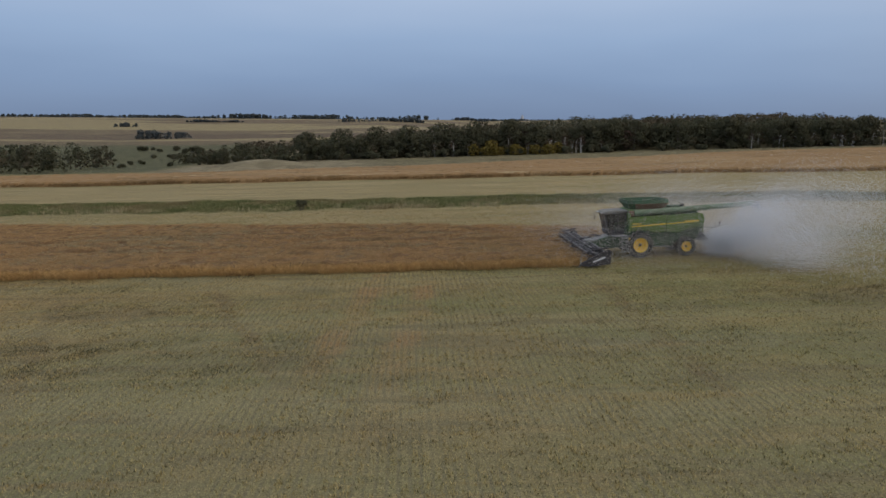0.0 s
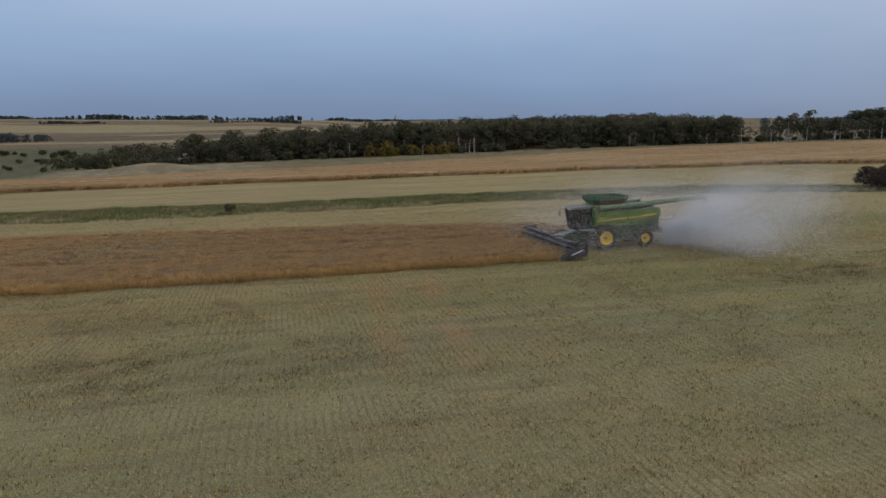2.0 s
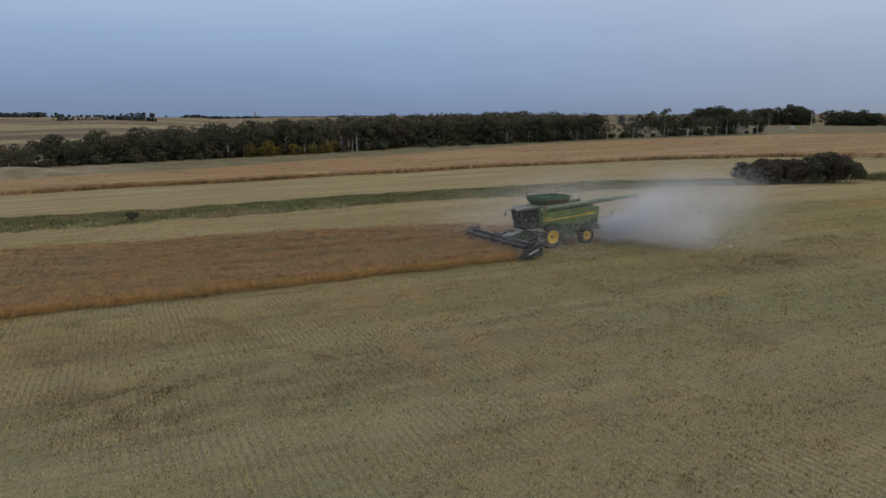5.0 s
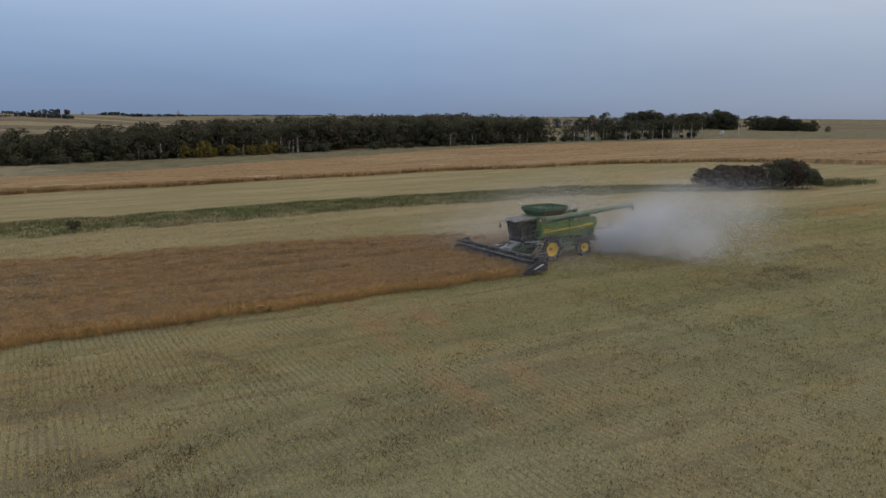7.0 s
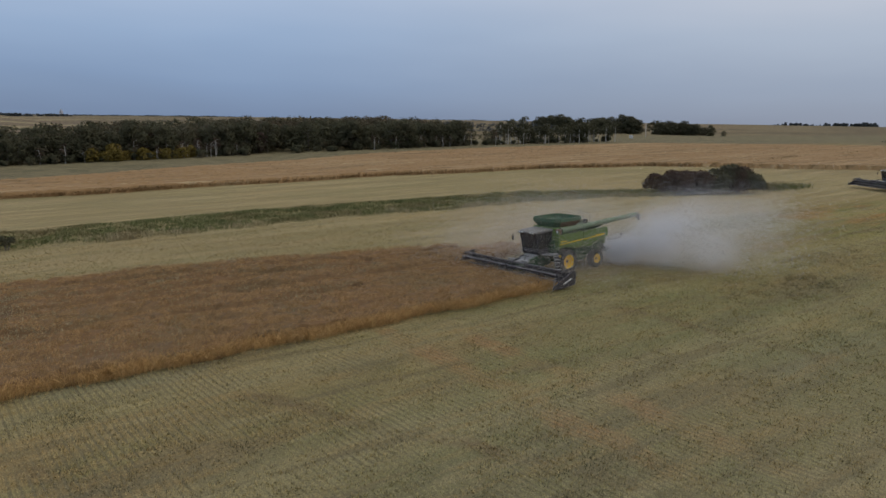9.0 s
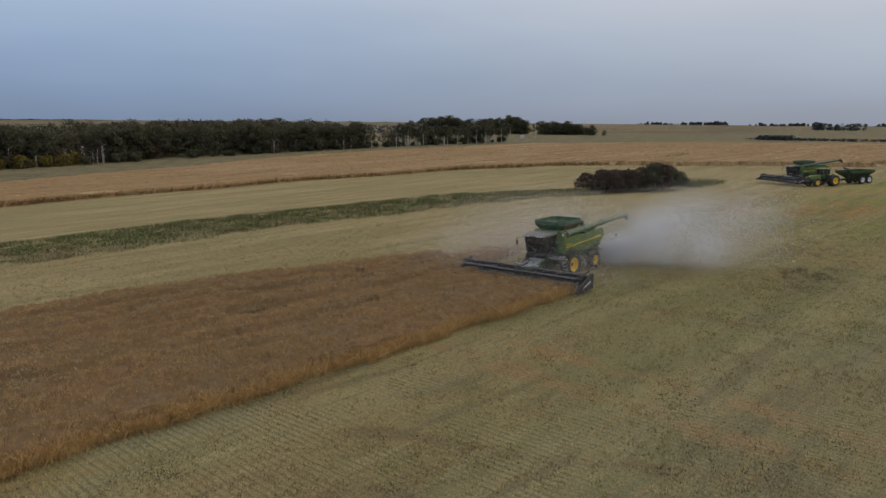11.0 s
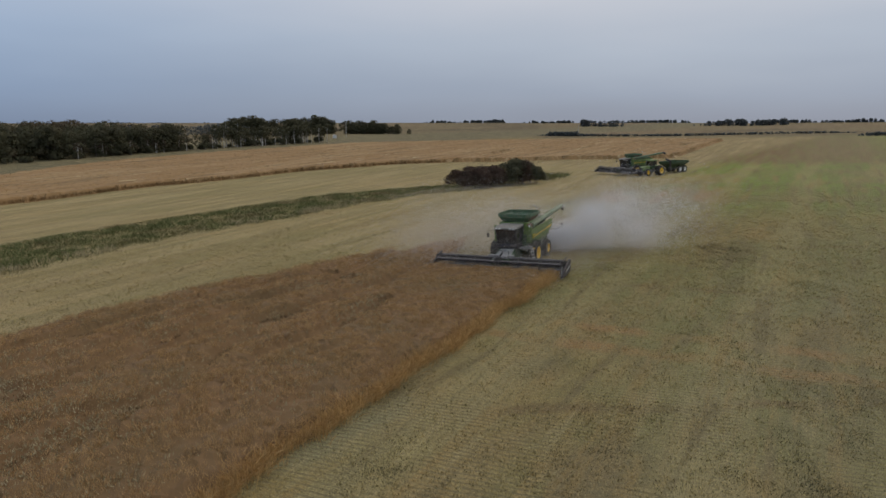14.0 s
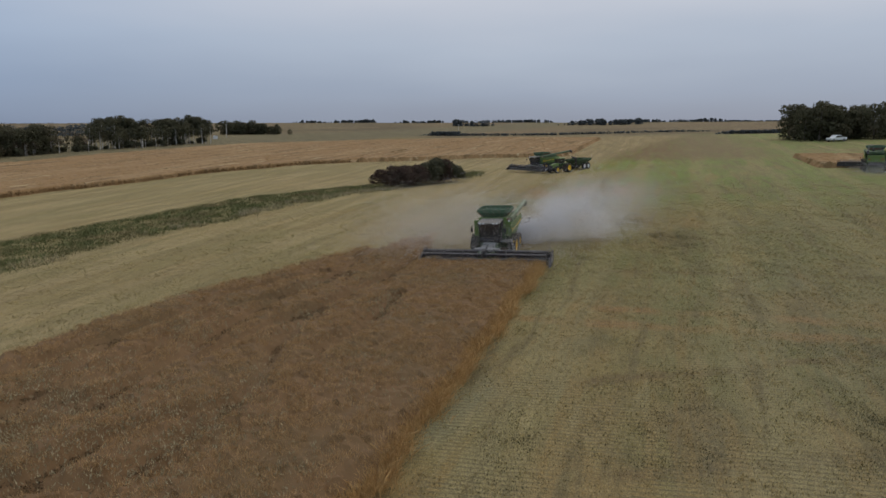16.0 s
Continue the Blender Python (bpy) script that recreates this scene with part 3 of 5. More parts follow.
sx, sy = sown(in_strip, -110, 84, 68, 130, 66000, 11)
strip = tufts("grass_strip", sx, sy, (0.34 + 0.20 * np.sin(sx * 0.6 + 1.4 * np.sin(sy * 0.5)) * np.sin(sy * 0.9 + np.sin(sx * 0.23))) * np.clip(np.minimum(sy - strip_near(sx), strip_far(sx) - sy) / 1.6, 0.35, 1), 0.40, 0.045, 7, m_grass, 12, lean=1.1, plain=True)
tagged(strip, "overgrown strip of green grass and weeds between two cut fields", "grass", kind="stuff")
r1 = np.random.default_rng(13)
rx = np.concatenate([a0 + r1.uniform(0.8, 4.5) * r1.normal(0, 1, int(r1.integers(4, 40))) for a0 in r1.uniform(-100, 60, 40)])
reeds = tufts("dry_reeds", rx, strip_near(rx) + r1.normal(0.9, 1.0, rx.size), 0.45 + 0.45 * r1.random(rx.size), 0.25, 0.03, 4, m_reed, 14, lean=0.55)
tagged(reeds, "pale dry grass heads along the edge of the green strip", "grass", kind="stuff")

# stubble in drilled rows on the ground that the drone flies over
r2 = np.random.default_rng(15)
n_st = 310000
ty = r2.uniform(8, 100, n_st)
tx = np.round(r2.uniform(-62, 95, n_st) / 0.31) * 0.31 - 0.045 * ty + 0.25 * np.sin(ty * 0.21)
near = np.minimum(np.hypot(tx + 8, (ty - 20) * 0.9), np.hypot(tx + 32, ty - 42))
ok = (r2.random(n_st) < np.clip(1.25 - near / 70, 0, 1)) & ~in_crop(tx, ty) & (ty < strip_near(tx) - 1)
stub = tufts("stubble", tx[ok], ty[ok], 0.12, 0.075, 0.017, 4, m_stub, 16, lean=0.6, plain=True)
tagged(stub, "short cut straw stubble in drilled rows", "stubble", kind="stuff")

# weeds left standing among the stubble
m_weed = straw("weed_leaves", (0.13, 0.13, 0.06), (0.20, 0.19, 0.085), patch=0.2)
r3 = np.random.default_rng(24)
wx, wy = [], []
for i in range(55):
    a0, b0 = r3.uniform(-55, 60), r3.uniform(10, 68)
    k = int(r3.integers(8, 60))
    sp = r3.uniform(0.6, 2.2)
    wx.append(a0 + sp * 1.6 * r3.normal(0, 1, k))
    wy.append(b0 + sp * 0.8 * r3.normal(0, 1, k))
wx, wy = np.concatenate(wx), np.concatenate(wy)
ok = ~in_crop(wx, wy) & (np.abs(wy - 50) > 0.8)
weeds_ob = tufts("weeds", wx[ok], wy[ok], 0.08, 0.16, 0.022, 5, m_weed, 25, lean=0.5, plain=True)
tagged(weeds_ob, "scattered dark weeds among the stubble", "weeds", kind="stuff")
m_dark_weed = straw("dark_weeds", (0.066, 0.062, 0.032), (0.125, 0.110, 0.055), patch=0.3)
dx, dy = [], []
for a0, b0, sx0, sy0, k in ((-25.8, 32.4, 3.6, 1.5, 1500), (-19, 29.5, 4.2, 1.2, 1300), (-25.5, 40, 3.2, 1.2, 1000), (16.5, 40.2, 4.2, 1.5, 1600), (26, 44, 5, 1.2, 900), (-12, 22, 4, 1.4, 500), (-30, 46.5, 2.5, 0.8, 400), (6, 33, 4, 1.0, 250), (9, 47.3, 4.5, 0.9, 700)):
    dx.append(a0 + sx0 * r3.normal(0, 1, k))
    dy.append(b0 + sy0 * r3.normal(0, 1, k))
dx, dy = np.concatenate(dx), np.concatenate(dy)
ok = ~in_crop(dx, dy - 0.8) & ~in_crop(dx, dy + 0.8) & (np.sin(dx * 1.7 + 2 * np.sin(dy * 1.1)) + np.sin(dy * 3.1) > -0.5)
tangles = tufts("weed_tangles", dx[ok], dy[ok], 0.08, 0.26, 0.013, 6, m_dark_weed, 27, lean=0.9, plain=True)
tagged(tangles, "dark tangles of flattened weeds among the stubble", "weeds", kind="stuff")
# pale seed heads where the crop is thin
hx, hy = [], []
for i in range(135):
    a0, b0 = r3.uniform(-48, -4) if i % 3 else r3.uniform(-42, -27), r3.uniform(52, 76)
    k = int(r3.integers(15, 80))
    hx.append(a0 + 1.3 * r3.normal(0, 1, k))
    hy.append(b0 + 0.9 * r3.normal(0, 1, k))
hx, hy = np.concatenate(hx), np.concatenate(hy)
ok = in_crop(hx, hy)
pale_heads = tufts("pale_heads", hx[ok], hy[ok], 0.12, 0.25, 0.028, 4, m_reed, 26, base=level(hx[ok], hy[ok]) + 0.62 + billow(hx[ok], hy[ok]), lean=0.7, plain=True)
tagged(pale_heads, "pale straw-coloured heads scattered through the crop", "crop", kind="stuff")


def in_block(x, y):
    return (x > 90.3) & (x < 116 + 0.1 * y) & (y < 12.8) & (y > -45)


block = new("crop_block", bed("crop_block", in_block, 89, 122, -45, 15, 0.7, 0.85, 0.12, m_brown, 18))
tagged(block, "uncut brown block of crop ahead of a combine", "crop", kind="stuff")

# ---------------------------------------------------------------- trees and bushes
def crown_mesh(name, blobs, leaves, size, material, seed):
    """Leaf clumps strewn over and through a handful of uneven boughs."""
    r = np.random.default_rng(seed)
    vol = np.array([b[3] ** 2 for b in blobs])
    pick = r.choice(len(blobs), leaves, p=vol / vol.sum())
    b = np.array(blobs)[pick]
    d = r.normal(0, 1, (leaves, 3))
    d /= np.linalg.norm(d, axis=1)[:, None]
    d[:, 2] = np.where(d[:, 2] < -0.55, -d[:, 2], d[:, 2])
    rad = b[:, 3] * (1 - 0.3 * r.random(leaves) ** 2) * r.uniform(0.85, 1.12, leaves)
    c = b[:, :3] + d * rad[:, None] * np.array([1, 1, 0.8])
    t1 = np.cross(d + r.normal(0, 0.5, d.shape), r.normal(0, 1, d.shape))
    t1 /= np.linalg.norm(t1, axis=1)[:, None]
    t2 = np.cross(d, t1)
    s = size * r.uniform(0.5, 1.4, leaves)[:, None]
    v = np.stack([c - t1 * s, c - t2 * s * 0.7 + d * s * 0.3, c + t1 * s, c + t2 * s * 0.7 - d * s * 0.2], 1).reshape(-1, 3)
    k = np.arange(leaves)[:, None] * 4
    me = mesh_of(name, v, k + np.array([[0, 1, 2, 3]]), material, smooth=True)
    soft = d + np.array([0, 0, 0.35]) + r.normal(0, 0.22, d.shape)
    soft /= np.linalg.norm(soft, axis=1)[:, None]
    me.normals_split_custom_set_from_vertices(np.repeat(soft, 4, axis=0).tolist())
    return me


def tube(bm, a, b, ra, rb, sides=6):
    a, b = Vector(a), Vector(b)
    q = (b - a).to_track_quat("Z", "Y")
    rings = []
    for p, rr in ((a, ra), (b, rb)):
        rings.append([bm.verts.new(p + q @ Vector((rr * math.cos(2 * math.pi * i / sides), rr * math.sin(2 * math.pi * i / sides), 0))) for i in range(sides)])
    for i in range(sides):
        j = (i + 1) % sides
        bm.faces.new((rings[0][i], rings[0][j], rings[1][j], rings[1][i]))
    bm.faces.new(rings[1])
    bm.faces.new(rings[0][::-1])


def tree(m, h, w, leaves, leaf, bark, foliage, seed, label, bare=0.35, name="tree", group=""):
    """A tapered trunk with limbs under a crown of clumps."""
    r = random.Random(seed)
    ob = thing(name, m, label, name.replace("_", " "), group)
    bm = bmesh.new()
    top = Vector((r.uniform(-0.3, 0.3), r.uniform(-0.3, 0.3), h * 0.8))
    bend = Vector((r.uniform(-0.25, 0.25), r.uniform(-0.25, 0.25), h * 0.4))
    tube(bm, (0, 0, -0.2), bend, h * 0.022, h * 0.016)
    tube(bm, bend, top, h * 0.016, h * 0.006)
    blobs = []
    n = 9
    for i in range(n):
        f = bare + (0.9 - bare) * (i + 0.5) / n
        a = i * 2.4 + r.uniform(-0.5, 0.5)
        reach = w * 0.5 * (0.55 + 0.6 * math.sin(math.pi * min(1, (f - bare) / (1 - bare) * 0.9 + 0.12))) * r.uniform(0.4, 0.85)
        p = Vector((reach * math.cos(a), reach * math.sin(a), h * f))
        root = bend.lerp(top, max(0, min(1, (f - 0.45) / 0.4)))
        tube(bm, root, p, h * 0.007, h * 0.003, 4)
        blobs.append((*p, w * r.uniform(0.19, 0.31)))
    blobs.append((0, 0, h * 0.88, w * 0.24))
    part("trunk", bm, bark, ob)
    part("crown", crown_mesh("crown", blobs, leaves, leaf, foliage, seed), None, ob)
    return ob


def bush(m, h, w, leaves, leaf, foliage, seed, label, name="bush", group=""):
    r = random.Random(seed)
    ob = thing(name, m, label, "bush", group)
    bm = bmesh.new()
    blobs = []
    for i in range(7):
        a, q = r.uniform(0, 6.28), r.uniform(0.05, 0.36) * w
        p = (q * math.cos(a), q * math.sin(a), h * r.uniform(0.3, 0.74))
        tube(bm, (p[0] * 0.25, p[1] * 0.25, -0.1), p, 0.05, 0.02, 5)
        blobs.append((*p, w * r.uniform(0.17, 0.27)))
    part("stem", bm, m_bark, ob)
    part("foliage", crown_mesh("foliage", blobs, leaves, leaf, foliage, seed), None, ob)
    return ob


rt = random.Random(21)
# the thicket at the end of the grass strip
for i in range(12):
    f = i / 11
    x, y = 61.6 + 9.6 * f + rt.uniform(-0.9, 0.9), 86.4 - 8.6 * f + rt.uniform(-0.9, 0.9)
    dark_one = i in (7, 8, 9, 11)
    bush(at(x, y, -0.3, rt.uniform(0, 360)), (5.6 if i == 8 else rt.uniform(3.6, 4.5)), rt.uniform(5.0, 6.0), 2500, 0.17, m_leaf if dark_one else m_leaf_red, 100 + i,
         "dense dark green bush in a thicket by the grass strip" if dark_one else "russet-leaved bush in a thicket by the grass strip", group="thicket bushes")
bush(at(-27.5, 98.5), 1.6, 1.8, 400, 0.12, m_leaf, 130, "small dark bush standing in the green grass strip")
rr = np.random.default_rng(31)
tail = tufts("reed_tail", 75 + 10.5 * rr.random(420), 80.5 - 0.45 * 10 * rr.random(420) + rr.normal(0, 0.9, 420), 0.75 * (0.5 + rr.random(420)), 0.3, 0.03, 5, m_grass, 32, lean=0.4)
tagged(tail, "tall green reeds at the end of the thicket", "reeds", kind="stuff")

# the woods beyond the brown field
kinds = []
for k in range(7):
    kinds.append(tree(at(-52 + 11 * k, 236), 8.6 + 0.4 * k, 8.8 + 0.5 * (k % 3), 1250, 0.36, m_bark, m_leaf, 200 + k, "dark green poplar tree in the woods edge", bare=0.04, group="woodland trees"))
for k in range(3):
    kinds.append(tree(at(150 + 6 * k, 233), 9.0 + k, 4.5, 300, 0.34, m_birch, m_leaf, 220 + k, "pale-trunked aspen with a thin dark crown", bare=0.5, group="aspens"))
gold = tree(at(8, 231), 4.6, 4.5, 420, 0.32, m_bark, m_leaf_gold, 230, "low yellowing tree at the front of the woods", bare=0.08, name="small_tree", group="yellowing trees")
russet = tree(at(20, 240), 8.2, 5.5, 520, 0.36, m_bark, m_leaf_red, 231, "russet-leaved tree among the dark woods", bare=0.12, group="russet trees")
grey = tree(at(14, 232), 6.5, 3.2, 60, 0.25, m_birch, m_leaf_red, 232, "nearly bare grey sapling at the front of the woods", bare=0.3, name="sapling", group="bare saplings")


def wood_front(x):
    return 233 - 0.00045 * (x - 60) ** 2


def lofty(x, y):
    """How tall the woods stand at a place."""
    return float(np.interp(x, [-95, -50, -20, 10, 60, 140, 200], [0.42, 0.60, 0.76, 0.92, 1.05, 1.0, 0.95])) * (0.86 + 0.006 * (y - wood_front(x)))


def plant(kind, x, y, sc):
    copy_thing(kind, at(x, y, -0.15, rt.uniform(0, 360))).scale = (sc, sc, sc * rt.uniform(0.93, 1.08))


deep_wood = []
for i in range(820):
    x = rt.uniform(-94, 205)
    into = 2 + 46 * rt.random() ** 1.1
    y = wood_front(x) + into
    if 137 < x < 144 or (x >= 144 and (into > 16 or rt.random() < 0.45)):
        continue
    sc = lofty(x, y) * rt.uniform(0.88, 1.03) * (0.62 if x > 140 else 1.0)
    if into < 6.5:
        plant(russet if rt.random() < 0.08 else rt.choice(kinds[:7]), x, y, sc)
    else:
        z = float(level(x, y))
        deep_wood += [(x + rt.uniform(-1.5, 1.5), y + rt.uniform(-1.5, 1.5), z + 9.4 * sc * k, 3.1 * sc * rt.uniform(0.75, 1.15)) for k in (0.22, 0.5, 0.74)]
for i in range(64):
    x = rt.choice((rt.uniform(145, 208), rt.uniform(145, 172), rt.uniform(184, 203)))
    plant(rt.choice(kinds[7:10]), x, wood_front(x) + rt.uniform(-3, 6), rt.uniform(0.55, 0.8))
for i in range(26):
    x = rt.uniform(2, 34)
    plant(gold, x, wood_front(x) - 1 + rt.uniform(-2, 2), rt.uniform(0.45, 0.85))
for i in range(40):
    x = rt.choice((rt.uniform(-20, 50), rt.uniform(15, 45), rt.uniform(90, 150)))
    plant(grey, x, wood_front(x) + rt.uniform(-1.5, 1.5), rt.uniform(0.55, 0.95))
# low scrub along the foot of the woods and in the hollow
scrub = bush(at(-60, 226), 2.4, 4.0, 420, 0.3, m_leaf, 233, "low dark scrub bush at the foot of the woods", name="scrub_bush", group="scrub")
for i in range(100):
    x = rt.uniform(-70, 205)
    plant(scrub, x, wood_front(x) + rt.uniform(-2.0, 2.5), rt.uniform(0.6, 1.3))
for i in range(58):
    x, y = rt.uniform(-175, -112), rt.uniform(196, 236)
    sc = rt.uniform(0.5, 0.85)
    if i % 4 == 0:
        plant(rt.choice(kinds[:7]), x, y, sc)
    deep_wood += [(x + rt.uniform(-1.5, 1.5), y + rt.uniform(-1.5, 1.5), float(level(x, y)) + 9.4 * sc * k, 3.1 * sc * rt.uniform(0.75, 1.15)) for k in (0.2, 0.5, 0.76)]
for x, y, sc in ((-139, 262, 1.5), (-134, 264, 1.2), (-128, 262, 1.3), (-106, 285, 1.1), (-100, 262, 0.6), (-112, 240, 0.7), (-95, 250, 0.7), (-84, 268, 0.6)):
    plant(scrub, x, y, sc)
for i in range(60):
    x, y = rt.uniform(-150, -66), rt.uniform(222, 300)
    plant(scrub, x, y, rt.uniform(0.4, 1.0))
# the tall woods behind the parked pickup
for i in range(48):
    x = rt.uniform(184, 212)
    y = rt.uniform(-60, 0) + 5 * rt.random() ** 3
    plant(rt.choice(kinds[:7]), x, y, rt.uniform(0.85, 1.08) * (0.75 if y > 0 else 1))
# tall groves on the rise past the end of the front
for (xa, ya), (xb, yb), n_g, tall_g in (((272, 344), (291, 327), 26, 0.98), ((298, 321), (316, 301), 30, 1.0), ((320, 296), (342, 262), 40, 0.93)):
    for i in range(n_g):
        f = rt.random()
        x, y = xa + (xb - xa) * f + rt.uniform(-4, 4), ya + (yb - ya) * f + rt.uniform(-4, 4)
        plant(rt.choice(kinds[:7]), x, y, tall_g * rt.uniform(0.86, 1.06) * (0.8 + 0.2 * math.sin(math.pi * f)) * (1 - 0.5 * f if n_g == 40 else 1))

woods = new("woods", crown_mesh("woods", deep_wood, 70 * len(deep_wood), 0.42, m_leaf, 240))
tagged(woods, "dense dark woods filling the rise behind the front trees", "woods", kind="stuff")


def far_wood(a, b, tall, deep, leaf, label, seed, thick=1.0, category="woods"):
    """A distant copse or shelter belt between two places."""
    r = random.Random(seed)
    a, b = Vector((*a, 0)), Vector((*b, 0))
    run = (b - a).length
    blobs = []
    for i in range(max(3, int(run / (tall * 0.2) * thick))):
        p = a.lerp(b, r.random())
        x, y = p.x + r.uniform(-deep, deep), p.y + r.uniform(-deep, deep)
        f = (p - a).length / run
        swell = 0.62 + 0.26 * math.sin(f * run / tall * 0.31 + seed) + 0.16 * math.sin(f * run / tall * 0.83 + 2 * seed)
        h = tall * (max(0.3, swell) if tall > 3 else 0.9) * min(1, 0.35 + 6 * f, 0.35 + 6 * (1 - f)) * r.uniform(0.8, 1.12)
        z = float(level(x, y))
        for k in (0.2, 0.62):
            blobs.append((x, y, z + h * k, h * (r.uniform(0.24, 0.4) if tall > 3 else 0.5)))
    leaves = int(min(3600, len(blobs) * 40))
    ob = new("distant_woods", crown_mesh("distant_woods", blobs, leaves, leaf, m_leaf_hazed, seed))
    return tagged(ob, label, category, kind="stuff")


belts = [((60, 400), (130, 392), 7.5, 8), ((110, 400), (215, 355), 9.5, 8), ((200, 362), (300, 325), 8.0, 8), ((815, 296), (829, 245), 11, 10), ((1269, 752), (1337, 614), 7.5, 15), ((1264, 526), (1289, 455), 8, 15),
         ((1509, 414), (1538, 266), 8, 20), ((945, 176), (954, 60), 10.5, 10), ((1244, 125), (1243, -60), 7, 15), ((1542, -83), (1528, -220), 6, 20), ((275, 17), (272, -20), 1.7, 1.5),
         ((-1047, 1711), (-696, 1880), 9, 30), ((-340, 945), (-236, 975), 9, 15), ((-259, 1073), (-16, 1101), 8, 18), ((-254, 550), (-242, 555), 3.6, 3), ((-171, 389), (-145, 399), 5.5, 4),
         ((-239, 663), (-194, 677), 3.4, 4), ((-106, 695), (-25, 701), 4.5, 6), ((346, 170), (350, 150), 2.6, 2), ((352, 178), (366, 15), 1.4, 1.5), ((-900, 1400), (-500, 1550), 7, 25), ((20, 1250), (140, 1240), 6, 15),
         ((-1900, 2000), (-300, 2600), 6, 30), ((100, 2700), (900, 2550), 5, 30), ((1500, 2300), (2400, 1300), 6, 30), ((2300, 1200), (2600, 300), 6, 30), ((2500, 200), (2400, -900), 6, 30)]
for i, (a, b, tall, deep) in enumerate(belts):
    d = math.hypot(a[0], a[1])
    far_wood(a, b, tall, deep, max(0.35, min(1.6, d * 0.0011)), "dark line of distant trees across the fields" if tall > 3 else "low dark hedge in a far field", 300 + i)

# small far landmarks
bm = bmesh.new()
for i, (rad, z0, z1) in enumerate(((3.2, -1, 9), (1.6, 9, 12))):
    tube(bm, (0, 0, z0), (0, 0, z1), rad, rad * 0.92, 10)
for dx in (-7, 7, 12):
    tube(bm, (dx, 0, -1), (dx, 0, 3.2), 2.6, 2.6, 10)
m_haze_wall = paint("pale_concrete", (0.45, 0.45, 0.47), 0.8, dust=0.2, scale=0.3)
elevator = thing("grain_elevator", at(163, 1491), "pale grain elevator tower on the horizon", "grain elevator")
part("tower", bm, m_haze_wall, elevator)

shed = thing("white_shed", at(245, 247, 0, 40), "small low white shed at the edge of the field", "shed")
bm = bmesh.new()
m_shed = paint("white_sheet", (0.70, 0.68, 0.64), 0.5, dust=0.1)
rows_b = [(-1.7, -0.9), (1.7, -0.9), (1.7, 0.9), (-1.7, 0.9)]
lo_v = [bm.verts.new((x, y, -0.1)) for x, y in rows_b]
hi_v = [bm.verts.new((x, y, 1.2)) for x, y in rows_b]
for i in range(4):
    bm.faces.new((lo_v[i], lo_v[(i + 1) % 4], hi_v[(i + 1) % 4], hi_v[i]))
bm.faces.new(hi_v)
part("wall", bm, m_shed, shed)
bm = bmesh.new()
tube(bm, (-1.85, 0, 1.15), (1.85, 0, 1.15), 0.95, 0.95, 12)
bmesh.ops.scale(bm, vec=(1, 1, 0.4), verts=bm.verts)
bmesh.ops.translate(bm, verts=bm.verts, vec=(0, 0, 0.72))
part("roof", bm, m_shed, shed)


def pole(x, y, h):
    ob = thing("utility_pole", at(x, y), "weathered wooden utility pole in a far field", "utility pole", "utility poles")
    bm = bmesh.new()
    tube(bm, (0, 0, -0.3), (0, 0, h), 0.17, 0.11, 8)
    part("post", bm, m_birch, ob)
    bm = bmesh.new()
    tube(bm, (0, -0.9, h - 0.4), (0, 0.9, h - 0.4), 0.06, 0.06, 6)
    part("crossarm", bm, m_birch, ob)


pole(385, 164, 6.5)
pole(262, 252, 7.0)
pole(560, 420, 8.0)

# ---------------------------------------------------------------- machines
def box(bm, c, s, bevel=0.03, turn=None):
    """A bevelled block: centre, size, and a rotation matrix if any."""
    out = bmesh.ops.create_cube(bm, size=1)["verts"]
    bmesh.ops.scale(bm, vec=s, verts=out)
    if bevel:
        edges = list({e for v in out for e in v.link_edges})
        res = bmesh.ops.bevel(bm, geom=edges, offset=min(bevel, 0.45 * min(s)), segments=1, affect="EDGES")
        out = list({v for f in res["faces"] for v in f.verts} | {v for v in out if v.is_valid})
    if turn is not None:
        bmesh.ops.rotate(bm, verts=out, cent=(0, 0, 0), matrix=turn)
    bmesh.ops.translate(bm, verts=out, vec=c)
    return out


def slab(bm, outline, y0, y1, bevel=0.03, y0b=None, y1b=None):
    """A plate with an outline in x and z, from y0 to y1."""
    a = [bm.verts.new((x, y0, z)) for x, z in outline]
    b = [bm.verts.new((x, y1, z)) for x, z in outline]
    n = len(outline)
    faces = [bm.faces.new(a), bm.faces.new(b[::-1])]
    for i in range(n):
        j = (i + 1) % n
        faces.append(bm.faces.new((a[j], a[i], b[i], b[j])))
    bmesh.ops.recalc_face_normals(bm, faces=faces)
    if bevel:
        edges = list({e for f in faces for e in f.edges})
        bmesh.ops.bevel(bm, geom=edges, offset=bevel, segments=1, affect="EDGES")


def pipe(bm, pts, r, sides=8):
    for p, q in zip(pts[:-1], pts[1:]):
        tube(bm, p, q, r, r, sides)


def lathe(bm, profile, centre, sides=28, caps=True):
    """Turn (radius, y) pairs about the y axis through centre."""
    rings = []
    for rad, y in profile:
        rings.append([bm.verts.new((centre[0] + rad * math.cos(2 * math.pi * i / sides), centre[1] + y, centre[2] + rad * math.sin(2 * math.pi * i / sides))) for i in range(sides)])
    for a, b in zip(rings[:-1], rings[1:]):
        for i in range(sides):
            j = (i + 1) % sides
            bm.faces.new((a[i], a[j], b[j], b[i]))
    if caps:
        bm.faces.new(rings[0][::-1])
        bm.faces.new(rings[-1])


